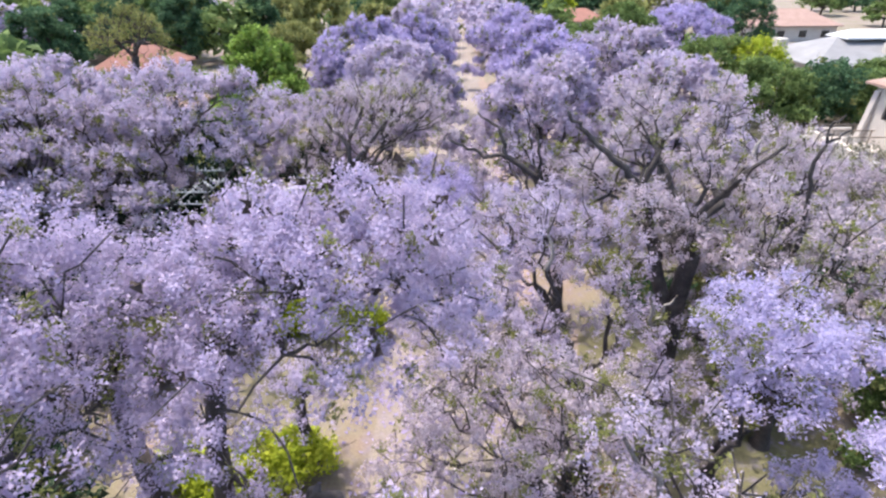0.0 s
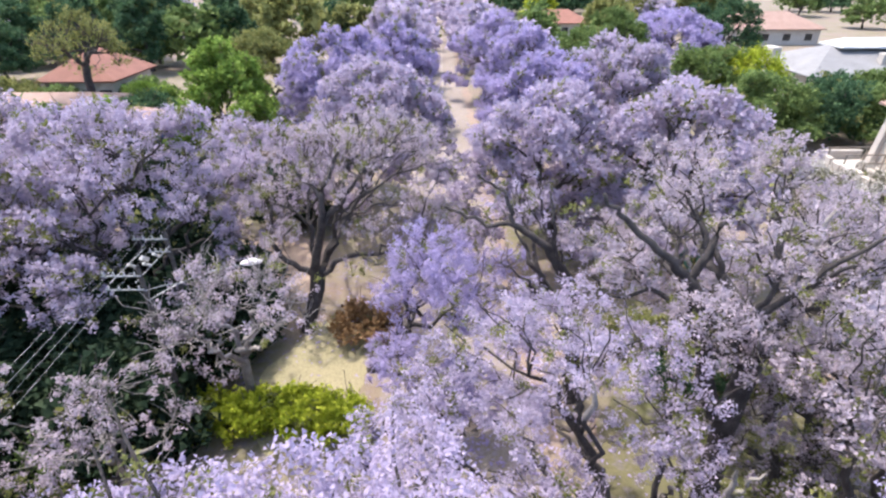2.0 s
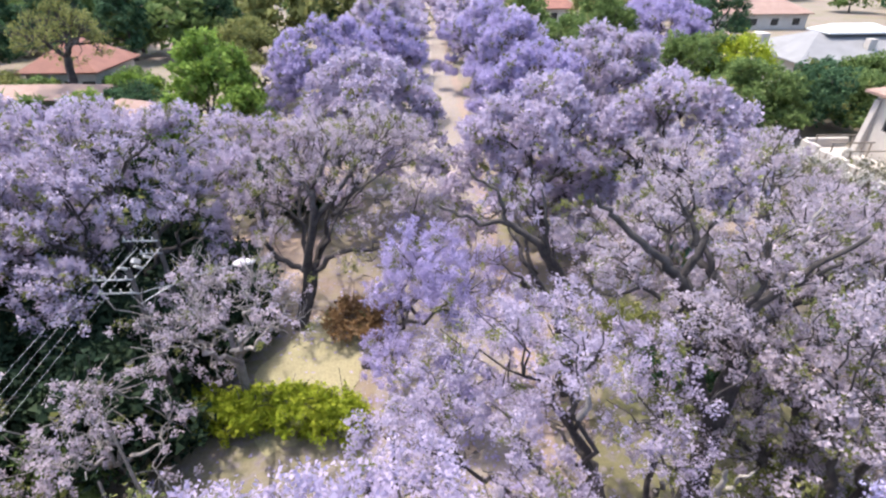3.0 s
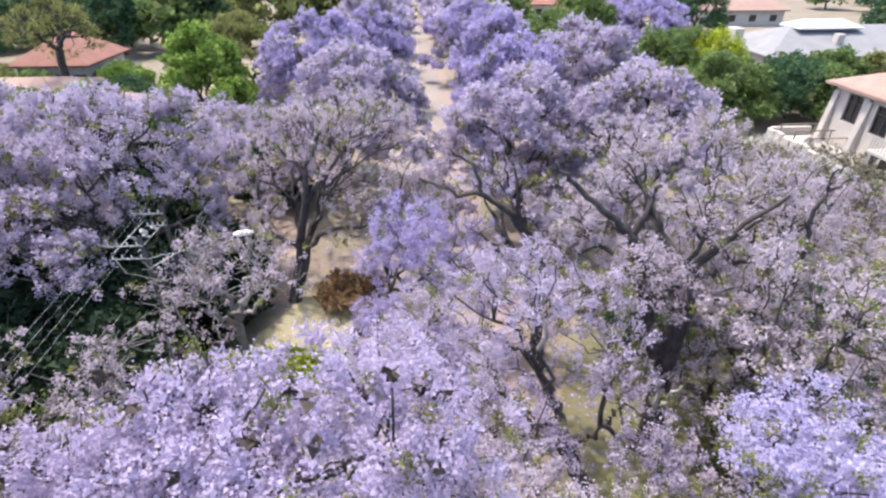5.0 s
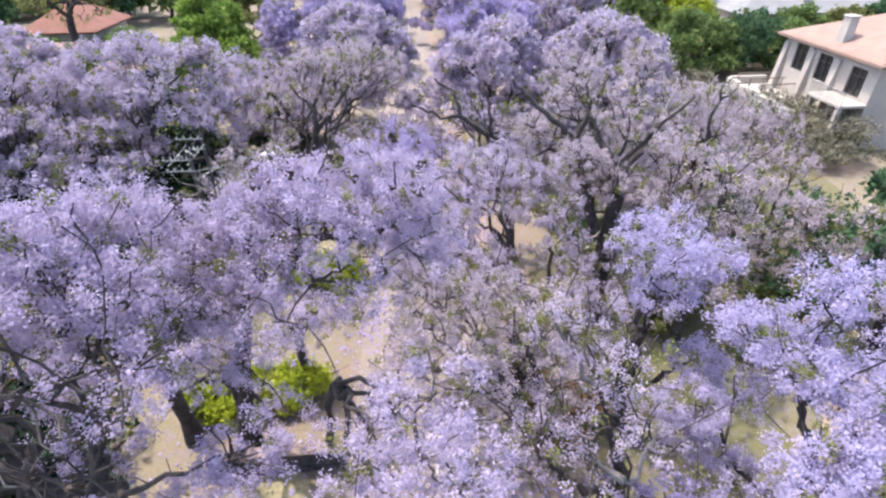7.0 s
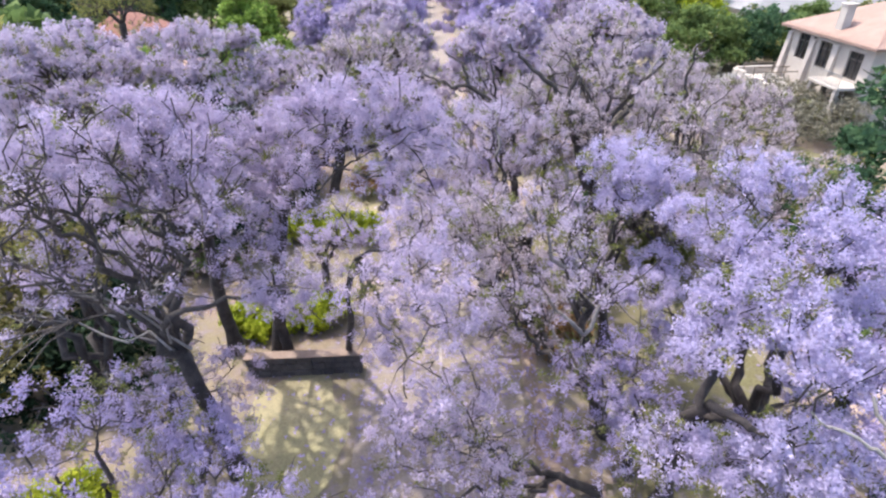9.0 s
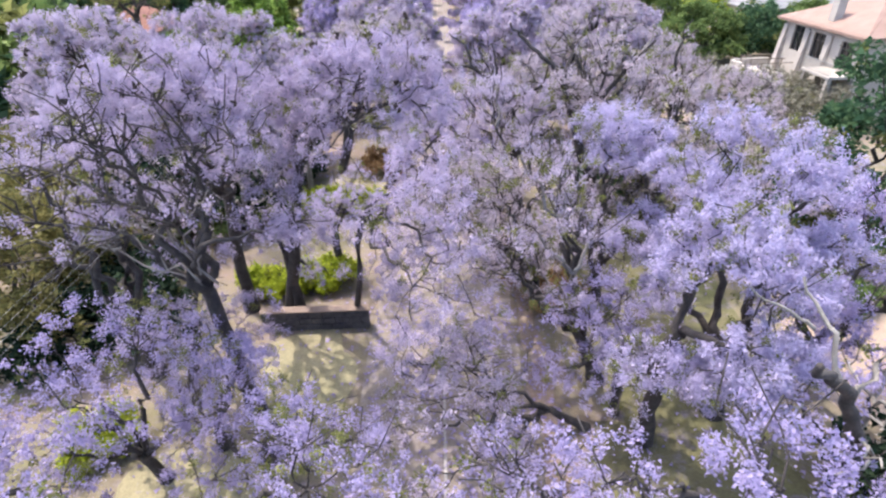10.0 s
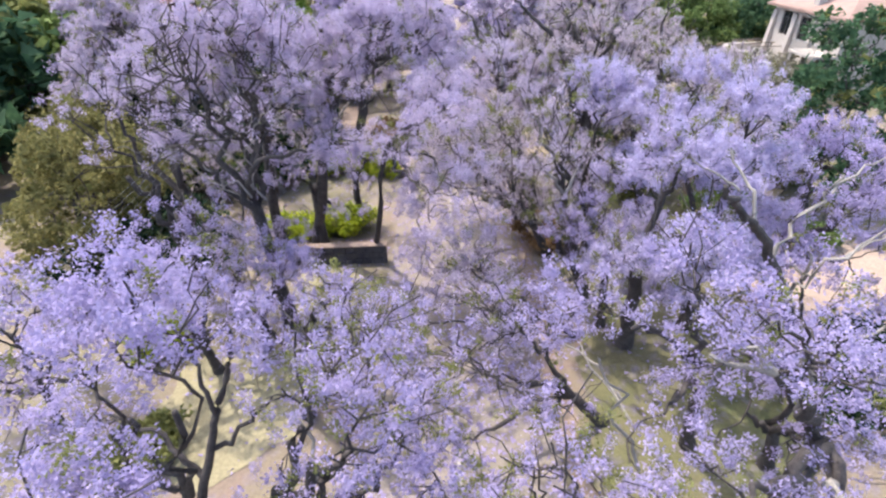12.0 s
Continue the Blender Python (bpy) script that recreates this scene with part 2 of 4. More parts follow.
def tree(name, label, category, group, seed, x, y, top, radius, depth, base=None, dens=1.0, mats=(MAUVE, OLIVE, BARK), spread=0.85,
         size=0.045, per=28, leaf_part=0.10, pods=0, fork=0.2, skirt=0.34, fine=True, billow=0.65, wisps=2, clump=1.0, limbs=5, girth=1.0, bare=0.0, bare_mat=None, edge=2.2, thin=None, lean=0.25, wide=(1.0, 1.0)):
    """A spreading tree: trunk, crooked limbs, branches and a crown of small petals or leaves in clumps with gaps."""
    rng = np.random.default_rng(seed)
    bx, by = base if base else (x + rng.normal(0, 0.5), y + rng.normal(0, 0.5))
    root = new(name)
    root.location = (bx, by, 0)
    tagged(root, label, category, group)
    off = np.array([x - bx, y - by, 0.0])
    nt = max(10, int(3.5 * radius**2 * spread))
    i = np.arange(nt)
    rr = np.sqrt((i + 0.5) / nt) * radius * rng.uniform(0.86, 1.1, nt)
    th = i * 2.39996 + rng.normal(0, 0.25, nt)
    lobe = 1 + 0.16 * np.sin(3 * th + seed) + 0.1 * np.sin(5 * th + 2.3 * seed)
    rel = rr / radius
    nl = max(3, int(1.5 * radius))
    la, lr_ = rng.uniform(0, 6.28, nl), np.sqrt(rng.uniform(0.02, 0.95, nl)) * radius
    gap = np.hypot(rr[:, None] * np.cos(th)[:, None] - (lr_ * np.cos(la))[None], rr[:, None] * np.sin(th)[:, None] - (lr_ * np.sin(la))[None])
    near, gap = gap.argmin(1), np.minimum(gap.min(1) / 2.0, 1.2)
    z = top - depth * rel**edge - rng.uniform(0, 0.12, nt) * depth - 0.5
    z -= billow * gap**2
    low = rng.random(nt) < skirt
    z = np.where(low, z - rng.uniform(0.2, 0.95, nt) * depth * (0.4 + 0.6 * rel), z)
    z = np.maximum(z, 0.22 * top + rng.uniform(0, 0.6, nt))
    tips = np.stack([rr * lobe * np.cos(th), rr * lobe * np.sin(th), z], 1)
    hub = np.stack([lr_ * np.cos(la), lr_ * np.sin(la)], 1)[near]
    tips[:, :2] += 0.22 * (hub - tips[:, :2])
    tips[:, :2] *= wide
    tips += off
    hf = fork * top
    foot = np.array([0.0, 0.0, -0.05])
    crotch = np.array([off[0] * lean + rng.normal(0, 0.15), off[1] * lean + rng.normal(0, 0.15), hf])
    r0 = 0.024 * top * girth * rng.uniform(0.85, 1.1)
    tp, tr = bough(rng, foot, crotch, r0 * 1.25, r0 * 0.9, 6, 0.0, 0.03)
    tr[0] *= 1.3
    v, f = tubes([capped((tp, tr))], 10)
    mesh_np("trunk", v, f, mats[2], root, "", True)
    lg, lc = group_by(rng, tips, min(limbs, nt // 3))
    twigs, barepaths = [], []
    for a in range(len(lc)):
        mine = tips[lg == a]
        if not len(mine):
            continue
        knee = crotch + (lc[a] - crotch) * 0.62
        lp, lr = bough(rng, crotch, knee, r0 * 0.66, r0 * 0.38, 8, 0.10, 0.09)
        v, f = tubes([capped((lp, lr))], 8)
        # a random share of limbs gets paler bark, sunlight put into the colour
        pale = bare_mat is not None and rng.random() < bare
        mesh_np("limb", v, f, bare_mat if pale else mats[2], root, "pale limb, sunlight put into its bark colour" if pale else "", True)
        ks = max(1, round(len(mine) / 4.5))
        sg, sc = group_by(rng, mine, ks) if ks > 1 else (np.zeros(len(mine), int), mine.mean(0)[None])
        for s in range(ks):
            own = mine[sg == s]
            if not len(own):
                continue
            st = lp[-1] if rng.random() < 0.6 else lp[5]
            joint = st + (sc[s] - st) * 0.6
            bp = bough(rng, st, joint, r0 * 0.33, r0 * 0.19, 6, 0.05, 0.11)
            if fine:
                v, f = tubes([bp], 6)
                # same for branches: the paler bark colour stands in for sunlight
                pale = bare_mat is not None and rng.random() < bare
                mesh_np("branch", v, f, bare_mat if pale else mats[2], root, "pale branch, sunlight put into its bark colour" if pale else "", True)
            else:
                twigs.append(bp)
            for tip in own:
                p = bough(rng, joint, tip, r0 * 0.17, 0.018, 5, 0.0, 0.13)
                if bare_mat and rng.random() < bare:
                    barepaths.append((p[0] + np.array([0, 0, 0.0]), p[1] * 2.0))
                else:
                    twigs.append(p)
                for _ in range(wisps):
                    e = tip + rng.normal(0, 0.5, 3) + np.array([0, 0, 0.18])
                    twigs.append(bough(rng, p[0][3], e, r0 * 0.095, 0.014, 4, 0.0, 0.14))
    v, f = tubes(twigs, 4)
    tagged(mesh_np("twig", v, f, mats[2], root, "", True), kind="stuff")
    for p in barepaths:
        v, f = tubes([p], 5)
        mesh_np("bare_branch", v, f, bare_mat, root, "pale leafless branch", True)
    # panicles round each tip
    npan = rng.poisson(18 * dens * rng.uniform(0.55, 1.5, nt))
    if thin:
        side = ((tips - off)[:, 0] * thin[0] + (tips - off)[:, 1] * thin[1]) / radius
        npan = np.where(side > 0.05, (npan * thin[2]).astype(int), npan)
    owner = np.repeat(np.arange(nt), npan)
    d = rng.normal(0, 1, (len(owner), 3))
    d /= np.linalg.norm(d, axis=1, keepdims=True)
    d[:, 2] = np.where(d[:, 2] < 0, d[:, 2] * 0.55, d[:, 2])
    pan = tips[owner] + d * rng.uniform(0.45, 1.0, (len(owner), 1)) ** 0.6 * np.array([0.95, 0.95, 0.62]) * clump
    who = np.repeat(np.arange(len(pan)), per)
    fl = pan[who] + rng.normal(0, 1, (len(who), 3)) * np.array([0.078, 0.078, 0.09]) * max(1.0, (size / 0.045) ** 0.6)
    isleaf = (rng.random(len(pan)) < leaf_part)[who]
    v, f = flecks(rng, fl[~isleaf], size, 0.2)
    mesh_np("crown", v, f, mats[0], root)
    if isleaf.any():
        v, f = flecks(rng, fl[isleaf], size)
        mesh_np("foliage", v, f, mats[1], root, "sparse olive-green leaves")
    if pods:
        c = tips[rng.integers(0, nt, pods)] + rng.normal(0, 0.5, (pods, 3)) + np.array([0, 0, 0.45])
        c = np.repeat(c, 5, 0) + rng.normal(0, 0.035, (pods * 5, 3))
        v, f = flecks(rng, c, 0.07)
        tagged(mesh_np("seed_pod", v, f, POD, root, "dark dry seed pods"), kind="stuff")
    return root


JAC = "jacaranda trees along the street"


def jacaranda(seed, x, y, top, radius, depth=None, base=None, tint=MAUVE, label="", **kw):
    kw.setdefault("mats", (tint, OLIVE, BARK))
    return tree("jacaranda_tree", label or "jacaranda tree in full lavender bloom with dark crooked limbs", "tree", JAC, seed, x, y, top, radius,
                depth or 0.38 * top, base, **kw)


# ---- ground, road ----
def sheet(name, x0, x1, y0, y1, z, material, nx, ny, wob=0.0, seed=1, label="", category="", lean=0.0):
    rng = np.random.default_rng(seed)
    xs, ys = np.linspace(x0, x1, nx), np.linspace(y0, y1, ny)
    gx, gy = np.meshgrid(xs, ys, indexing="ij")
    gz = np.full(gx.shape, float(z))
    if wob:
        gx[[0, -1]] += rng.normal(0, wob, (2, ny))
    v = np.stack([gx + lean * gy, gy, gz], -1).reshape(-1, 3)
    i, j = np.meshgrid(np.arange(nx - 1), np.arange(ny - 1), indexing="ij")
    f = np.stack([i * ny + j, (i + 1) * ny + j, (i + 1) * ny + j + 1, i * ny + j + 1], -1).reshape(-1, 4)
    ob = mesh_np(name, v, f, material)
    return tagged(ob, label, category, "", "structure")


def blot(name, x, y, rx, ry, z, material, seed, label, category):
    """A flat patch of ground with an uneven rim."""
    rng = np.random.default_rng(seed)
    n = 40
    t = np.linspace(0, 2 * math.pi, n, endpoint=False)
    r = 1 + 0.14 * np.sin(2 * t + seed) + 0.1 * np.sin(5 * t + 2 * seed) + rng.normal(0, 0.04, n)
    v = np.concatenate([[[x, y, z]], np.stack([x + rx * r * np.cos(t), y + ry * r * np.sin(t), np.full(n, z)], 1)])
    i = np.arange(n)
    f = np.stack([np.zeros(n, int), 1 + i, 1 + (i + 1) % n], 1)
    return tagged(mesh_np(name, v, f, material), label, category, "", "structure")


sheet("ground", -2500, 2500, -600, 3500, 0.0, GROUND, 6, 6, 0, 1, "sandy ground with dry grass and fallen petals", "ground")
sheet("road", -3.55, 2.55, -60, 400, 0.02, ASPHALT, 4, 200, 0.05, 2, "pale worn street strewn with fallen lavender petals", "road", 0.008)
sheet("centre_line", -0.59, -0.49, -60, 400, 0.028, WORNPAINT, 2, 60, 0.006, 3, "worn white painted line along the street", "road marking", 0.008)
sheet("sandy_path", 2.75, 3.55, -60, 400, 0.03, FOOTPATH, 3, 400, 0.2, 4, "bare sandy footpath beside the street", "path")
blot("lawn", 23.0, 22.5, 5.5, 8.5, 0.012, LAWN, 5, "mown green garden lawn beside the trees", "lawn")
blot("lawn", 9.0, 14.0, 4.5, 12.0, 0.010, LAWN, 6, "thin green grass under the trees", "lawn")
blot("lawn", 6.9, -1.6, 3.2, 6.4, 0.014, LAWN, 7, "thin green grass under the trees", "lawn")
blot("sandy_yard", 19.0, 5.5, 5.5, 6.0, 0.016, SAND, 8, "bare pinkish sandy yard", "yard")
blot("sandy_yard", -10.4, 31.8, 3.0, 4.3, 0.018, SAND, 9, "bare pinkish sandy driveway", "yard")
blot("sandy_yard", 11.2, 30.0, 1.7, 4.0, 0.018, SAND, 14, "bare pinkish sandy driveway", "yard")
blot("dry_grass", -5.8, 5.6, 2.0, 2.6, 0.020, DRYGRASS, 10, "flat patch of dry straw-coloured grass", "grass")
blot("dry_grass", -8.5, -0.5, 3.0, 2.6, 0.022, DRYGRASS, 11, "flat patch of dry straw-coloured grass", "grass")
blot("dry_grass", -6.2, 22.0, 2.4, 3.6, 0.024, DRYGRASS, 12, "flat patch of dry straw-coloured grass", "grass")

# ---- jacarandas nearest the camera ----
# two large trees on the left verge
verge_tree = jacaranda(1, -7.6, 3.5, 12.8, 3.7, 4.0, (-7.3, 3.9), VIOLET, size=0.026, per=84, dens=1.35, edge=3.4, billow=0.7, pods=50, limbs=6, skirt=0.12, fork=0.42, girth=0.8, wisps=5, thin=(0.0, -1.0, 0.08))
big_left = jacaranda(420, -3.1, 6.9, 12.3, 3.3, 1.6, (-7.4, 9.9), VIOLET, size=0.026, per=84, dens=1.35, edge=3.0, billow=0.6, pods=40, skirt=0.04, fork=0.66, girth=0.85, lean=0.52, wide=(1.05, 0.62))
jacaranda(307, -1.1, 2.6, 11.0, 2.3, 3.6, (-4.4, 9.3), VIOLET, size=0.026, per=84, dens=0.95, skirt=0.45, fork=0.6, girth=0.48, edge=1.8, lean=0.45)
jacaranda(306, -7.0, 6.6, 12.2, 2.5, 2.6, (-9.2, 9.8), VIOLET, size=0.026, per=84, dens=1.2, skirt=0.1, fork=0.5, edge=2.5, girth=0.8)
jacaranda(310, -4.6, 11.2, 7.2, 1.9, 3.0, (-5.4, 12.2), VIOLET, size=0.03, per=54, dens=0.75, leaf_part=0.16, skirt=0.4, fork=0.4, label="small shaded jacaranda under a larger one")
jacaranda(311, -6.2, 8.0, 7.6, 1.8, 2.8, (-6.9, 9.4), VIOLET, size=0.03, per=54, dens=0.7, leaf_part=0.12, skirt=0.4, fork=0.45, label="small shaded jacaranda under a larger one")
far_left = jacaranda(3, -4.6, 28.8, 10.9, 5.2, 4.6, (-7.3, 25.2), GREY, dens=0.8, leaf_part=0.2, fork=0.25)
jacaranda(4, -7.6, 18.7, 7.6, 2.8, 1.0, (-8.4, 20.4), GREY, wisps=7, dens=0.24, skirt=0.0, billow=0.3, fork=0.35, mats=(GREY, OLIVE, MIDBARK), label="small half-bare jacaranda with grey twigs and few flowers")
jacaranda(312, -10.6, 15.8, 5.8, 2.2, 1.8, (-10.9, 16.6), GREY, wisps=7, dens=0.35, skirt=0.2, billow=0.3, fork=0.3, mats=(GREY, OLIVE, MIDBARK), label="small half-bare jacaranda with grey twigs and few flowers")
jacaranda(41, -10.2, 21.6, 6.2, 2.6, 2.4, (-9.4, 22.4), GREY, wisps=4, dens=0.42, mats=(GREY, OLIVE, MIDBARK), label="small half-bare jacaranda with grey twigs and few flowers")
jacaranda(5, -14.4, 26.0, 11.6, 6.0, 5.6, None, MAUVE, leaf_part=0.16, dens=1.25, size=0.056, per=25, wisps=1, skirt=0.14)
jacaranda(6, -11.6, 34.5, 8.6, 4.2, 4.4, None, MAUVE, leaf_part=0.16, dens=1.3, size=0.056, per=25, wisps=1, skirt=0.14)
jacaranda(7, -20.5, 23.0, 11.7, 6.4, 5.6, None, MAUVE, leaf_part=0.16, dens=1.25, size=0.056, per=25, wisps=1, skirt=0.14)
jacaranda(8, -0.5, 20.6, 8.3, 3.3, 4.6, (-3.9, 22.4), BLUE, dens=1.7, skirt=0.5, size=0.038, per=38)
street_tree = jacaranda(9, 8.0, 18.5, 12.2, 5.0, 4.6, (7.4, 15.2), GREY, dens=0.85, leaf_part=0.16, limbs=6, girth=1.2, fork=0.5, size=0.04, per=34, bare=0.06, bare_mat=MIDBARK)
middle_tree = jacaranda(60, 2.2, 21.6, 9.8, 2.3, 2.0, (4.4, 20.5), MAUVE, dens=0.22, leaf_part=0.2, wisps=3, fork=0.4, label="half-bare jacaranda with dark crooked limbs over dry grass")
jacaranda(61, 0.3, 9.8, 7.6, 2.6, 2.4, (4.4, 10.6), GREY, dens=0.8, leaf_part=0.16, wisps=4, size=0.032, per=48)
kerb_tree = jacaranda(10, 2.1, 13.6, 10.2, 4.4, 4.4, (4.6, 13.6), MAUVE, size=0.034, per=46, dens=1.05, skirt=0.45, bare=0.06, bare_mat=MIDBARK, leaf_part=0.13)
right_tree = jacaranda(11, 11.4, 18.6, 10.7, 4.8, 5.4, (12.0, 16.6), GREY, dens=0.9, leaf_part=0.16, girth=1.2, edge=1.3, size=0.04, per=34)
jacaranda(20, 9.2, 12.6, 10.2, 3.0, 4.6, (10.2, 13.0), GREY, dens=0.9, leaf_part=0.18)
jacaranda(32, 9.5, 15.5, 7.4, 3.0, 3.6, None, GREY, dens=0.6, leaf_part=0.2)
jacaranda(33, 16.2, 13.6, 7.4, 3.2, 3.4, None, GREY, dens=0.9, leaf_part=0.2)
jacaranda(62, 16.4, 18.6, 7.6, 2.6, 3.2, None, GREY, dens=0.7, leaf_part=0.24, wisps=3, label="half-bare jacaranda with dark crooked twigs and few flowers")
# right verge, from the round bright crown towards the camera
jacaranda(12, 5.85, 8.4, 9.9, 2.05, 2.9, (6.4, 9.2), PALE, dens=2.6, clump=0.92, edge=2.8, size=0.03, per=56, billow=0.4, label="rounded jacaranda with a dense bright lavender crown")
jacaranda(19, 1.6, 7.6, 8.3, 2.9, 3.0, (4.2, 8.4), GREY, dens=1.0, leaf_part=0.2, size=0.032, per=48)
jacaranda(302, 2.5, 4.8, 9.9, 2.6, 3.6, (5.2, 4.8), MAUVE, size=0.03, per=52, dens=0.55, leaf_part=0.26, wisps=4, skirt=0.5, bare=0.2, bare_mat=MIDBARK, label="half-bare jacaranda with grey-green twigs beside the street")
jacaranda(13, 8.3, 3.9, 10.9, 3.4, 4.8, (8.8, 3.0), PALE, size=0.03, per=64, dens=2.0, billow=0.4, edge=2.2, label="large jacaranda with a dense bright lavender crown")
jacaranda(301, 6.2, 0.8, 9.8, 2.6, 4.0, (6.0, 2.0), PALE, size=0.03, per=64, dens=1.6, billow=0.5, edge=2.4, skirt=0.35, fork=0.45)
jacaranda(14, 12.4, 3.0, 8.8, 3.0, 3.6, (12.8, 4.6), BLUE, dens=1.4, size=0.032, per=50)
jacaranda(58, -0.3, 1.4, 5.6, 2.8, 2.2, (4.3, 2.6), MAUVE, dens=0.6, size=0.032, per=46, leaf_part=0.2, wisps=3, label="half-bare jacaranda with brown twigs reaching over the street")
near_right = jacaranda(15, 4.0, -8.0, 10.3, 2.4, 3.4, (8.2, -4.9), BLUE, size=0.026, per=66, dens=0.6, skirt=0.4, bare=0.08, bare_mat=PALEBARK, fork=0.4, label="jacaranda with pale bare branches among its flowers")
jacaranda(59, 7.4, -4.4, 7.8, 2.2, 3.6, (8.6, -3.4), BLUE, size=0.03, per=54, dens=0.75, skirt=0.45)
forked_tree = jacaranda(304, 8.6, -1.2, 7.0, 1.8, 2.4, (11.2, 0.2), BLUE, size=0.042, dens=0.35, bare=0.4, bare_mat=PALEBARK, label="half-bare jacaranda with pale forked branches")
jacaranda(305, 4.2, 2.6, 6.6, 1.7, 2.6, (5.4, 3.2), BLUE, size=0.03, per=54, dens=0.9, leaf_part=0.12, fork=0.4)
near_low = jacaranda(18, 0.4, -8.1, 8.3, 2.0, 2.6, (4.2, -5.0), BLUE, size=0.028, per=54, dens=0.7, leaf_part=0.32, wisps=4, bare=0.3, bare_mat=PALEBARK)
jacaranda(309, 0.3, -3.3, 7.2, 2.2, 2.6, (4.2, -1.6), BLUE, size=0.03, per=50, dens=0.5, leaf_part=0.28, wisps=5, label="half-bare jacaranda with brown twigs reaching over the street")
jacaranda(315, 3.2, -4.7, 10.3, 1.7, 3.8, (6.6, -2.6), BLUE, size=0.028, per=60, dens=0.8, leaf_part=0.1, skirt=0.5, fork=0.4, girth=0.8)
# left verge, towards the camera
near_left = jacaranda(16, -5.6, -7.2, 10.7, 1.9, 1.8, (-7.6, -4.9), BLUE, size=0.026, per=74, dens=1.35, billow=0.4, edge=2.4, fork=0.2, leaf_part=0.06, skirt=0.05, girth=0.6)
jacaranda(38, -5.0, -9.7, 9.5, 0.9, 1.2, (-6.4, -8.2), BLUE, size=0.026, per=70, dens=0.9, fork=0.5)
near_mid = jacaranda(17, -1.6, -6.8, 7.5, 2.3, 2.8, (-4.4, -5.2), BLUE, size=0.028, per=54, dens=0.65, leaf_part=0.25, skirt=0.4, wisps=4)
jacaranda(308, -3.0, -6.8, 9.2, 1.6, 2.4, (-5.2, -6.8), BLUE, size=0.028, per=64, dens=0.7, leaf_part=0.1, skirt=0.3, fork=0.4)
jacaranda(303, -13.8, -0.8, 6.6, 3.2, 3.8, None, BLUE, dens=0.9, leaf_part=0.12)
jacaranda(56, -8.8, 0.6, 7.6, 2.6, 3.4, (-9.4, 1.2), BLUE, size=0.03, per=56, dens=0.9, leaf_part=0.14)
jacaranda(57, -6.4, 1.0, 6.4, 2.1, 2.8, (-8.0, 2.4), BLUE, size=0.03, per=56, dens=0.8, leaf_part=0.12)
jacaranda(314, -2.4, -3.4, 7.9, 2.0, 2.6, (-5.6, -1.0), BLUE, size=0.03, per=54, dens=0.7, leaf_part=0.25, wisps=3, fork=0.4)
jacaranda(316, -3.9, -0.6, 6.3, 1.6, 2.2, (-5.9, 0.4), BLUE, size=0.03, per=54, dens=0.95, leaf_part=0.2, wisps=3, fork=0.4)
jacaranda(39, -8.6, 4.4, 6.8, 2.2, 3.2, (-10.2, 5.2), VIOLET, size=0.03, per=56, dens=0.8, leaf_part=0.12)
jacaranda(34, -11.4, 5.6, 11.2, 2.7, 2.2, (-11.9, 6.0), VIOLET, size=0.03, per=60, dens=0.65, leaf_part=0.12, skirt=0.08)
jacaranda(37, -14.6, 14.8, 6.2, 3.4, 3.6, None, GREY, dens=0.5, leaf_part=0.3, wisps=4, label="small half-bare jacaranda with grey twigs and few flowers")


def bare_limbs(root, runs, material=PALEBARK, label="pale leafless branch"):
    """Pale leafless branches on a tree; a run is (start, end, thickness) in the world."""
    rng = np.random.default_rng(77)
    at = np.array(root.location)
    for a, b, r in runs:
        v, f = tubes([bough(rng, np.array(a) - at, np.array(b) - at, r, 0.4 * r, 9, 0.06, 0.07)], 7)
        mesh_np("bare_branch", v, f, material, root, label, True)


def crooked(root, runs, material, label):
    """Thick crooked limbs through given knees; a run is (points, first radius, last radius) in the world."""
    rng = np.random.default_rng(78)
    at = np.array(root.location)
    for pts, r0, r1 in runs:
        p = np.array(pts) - at
        k = np.linspace(0, len(p) - 1, 5 * (len(p) - 1) + 1)
        q = np.stack([np.interp(k, range(len(p)), p[:, c]) for c in range(3)], 1)
        q[1:-1] = (q[:-2] + 2 * q[1:-1] + q[2:]) / 4 + rng.normal(0, 0.05, (len(q) - 2, 3))
        v, f = tubes([capped((q, np.linspace(r0, r1, len(q))))], 8)
        mesh_np("limb", v, f, material, root, label, True)


crooked(forked_tree, ((((11.2, 0.2, 0.0), (9.6, -1.2, 3.2), (7.6, -2.4, 6.2), (6.3, -3.1, 7.9)), 0.24, 0.10), (((6.3, -3.1, 7.9), (5.2, -3.8, 8.9), (4.4, -4.4, 9.8)), 0.11, 0.05)), BARK, "thick brown leaning limb")
bare_limbs(forked_tree, (((6.3, -3.1, 7.9), (5.6, -2.2, 9.6), 0.058), ((5.8, -2.6, 8.8), (4.6, -2.4, 9.6), 0.036), ((7.0, -2.7, 7.0), (8.2, -2.4, 9.0), 0.065), ((8.0, -2.5, 8.6), (9.6, -1.9, 9.4), 0.036),
                         ((8.4, -1.9, 5.0), (9.8, -2.4, 7.6), 0.065), ((9.2, -2.2, 6.6), (10.8, -2.0, 7.4), 0.036), ((8.6, -1.8, 4.8), (7.2, -3.6, 6.4), 0.050), ((7.8, -2.9, 5.6), (6.4, -3.4, 6.0), 0.032)))
bare_limbs(near_right, (((7.6, -4.9, 3.6), (6.2, -5.2, 7.2), 0.09), ((6.8, -5.0, 5.6), (7.6, -5.6, 7.6), 0.06)))
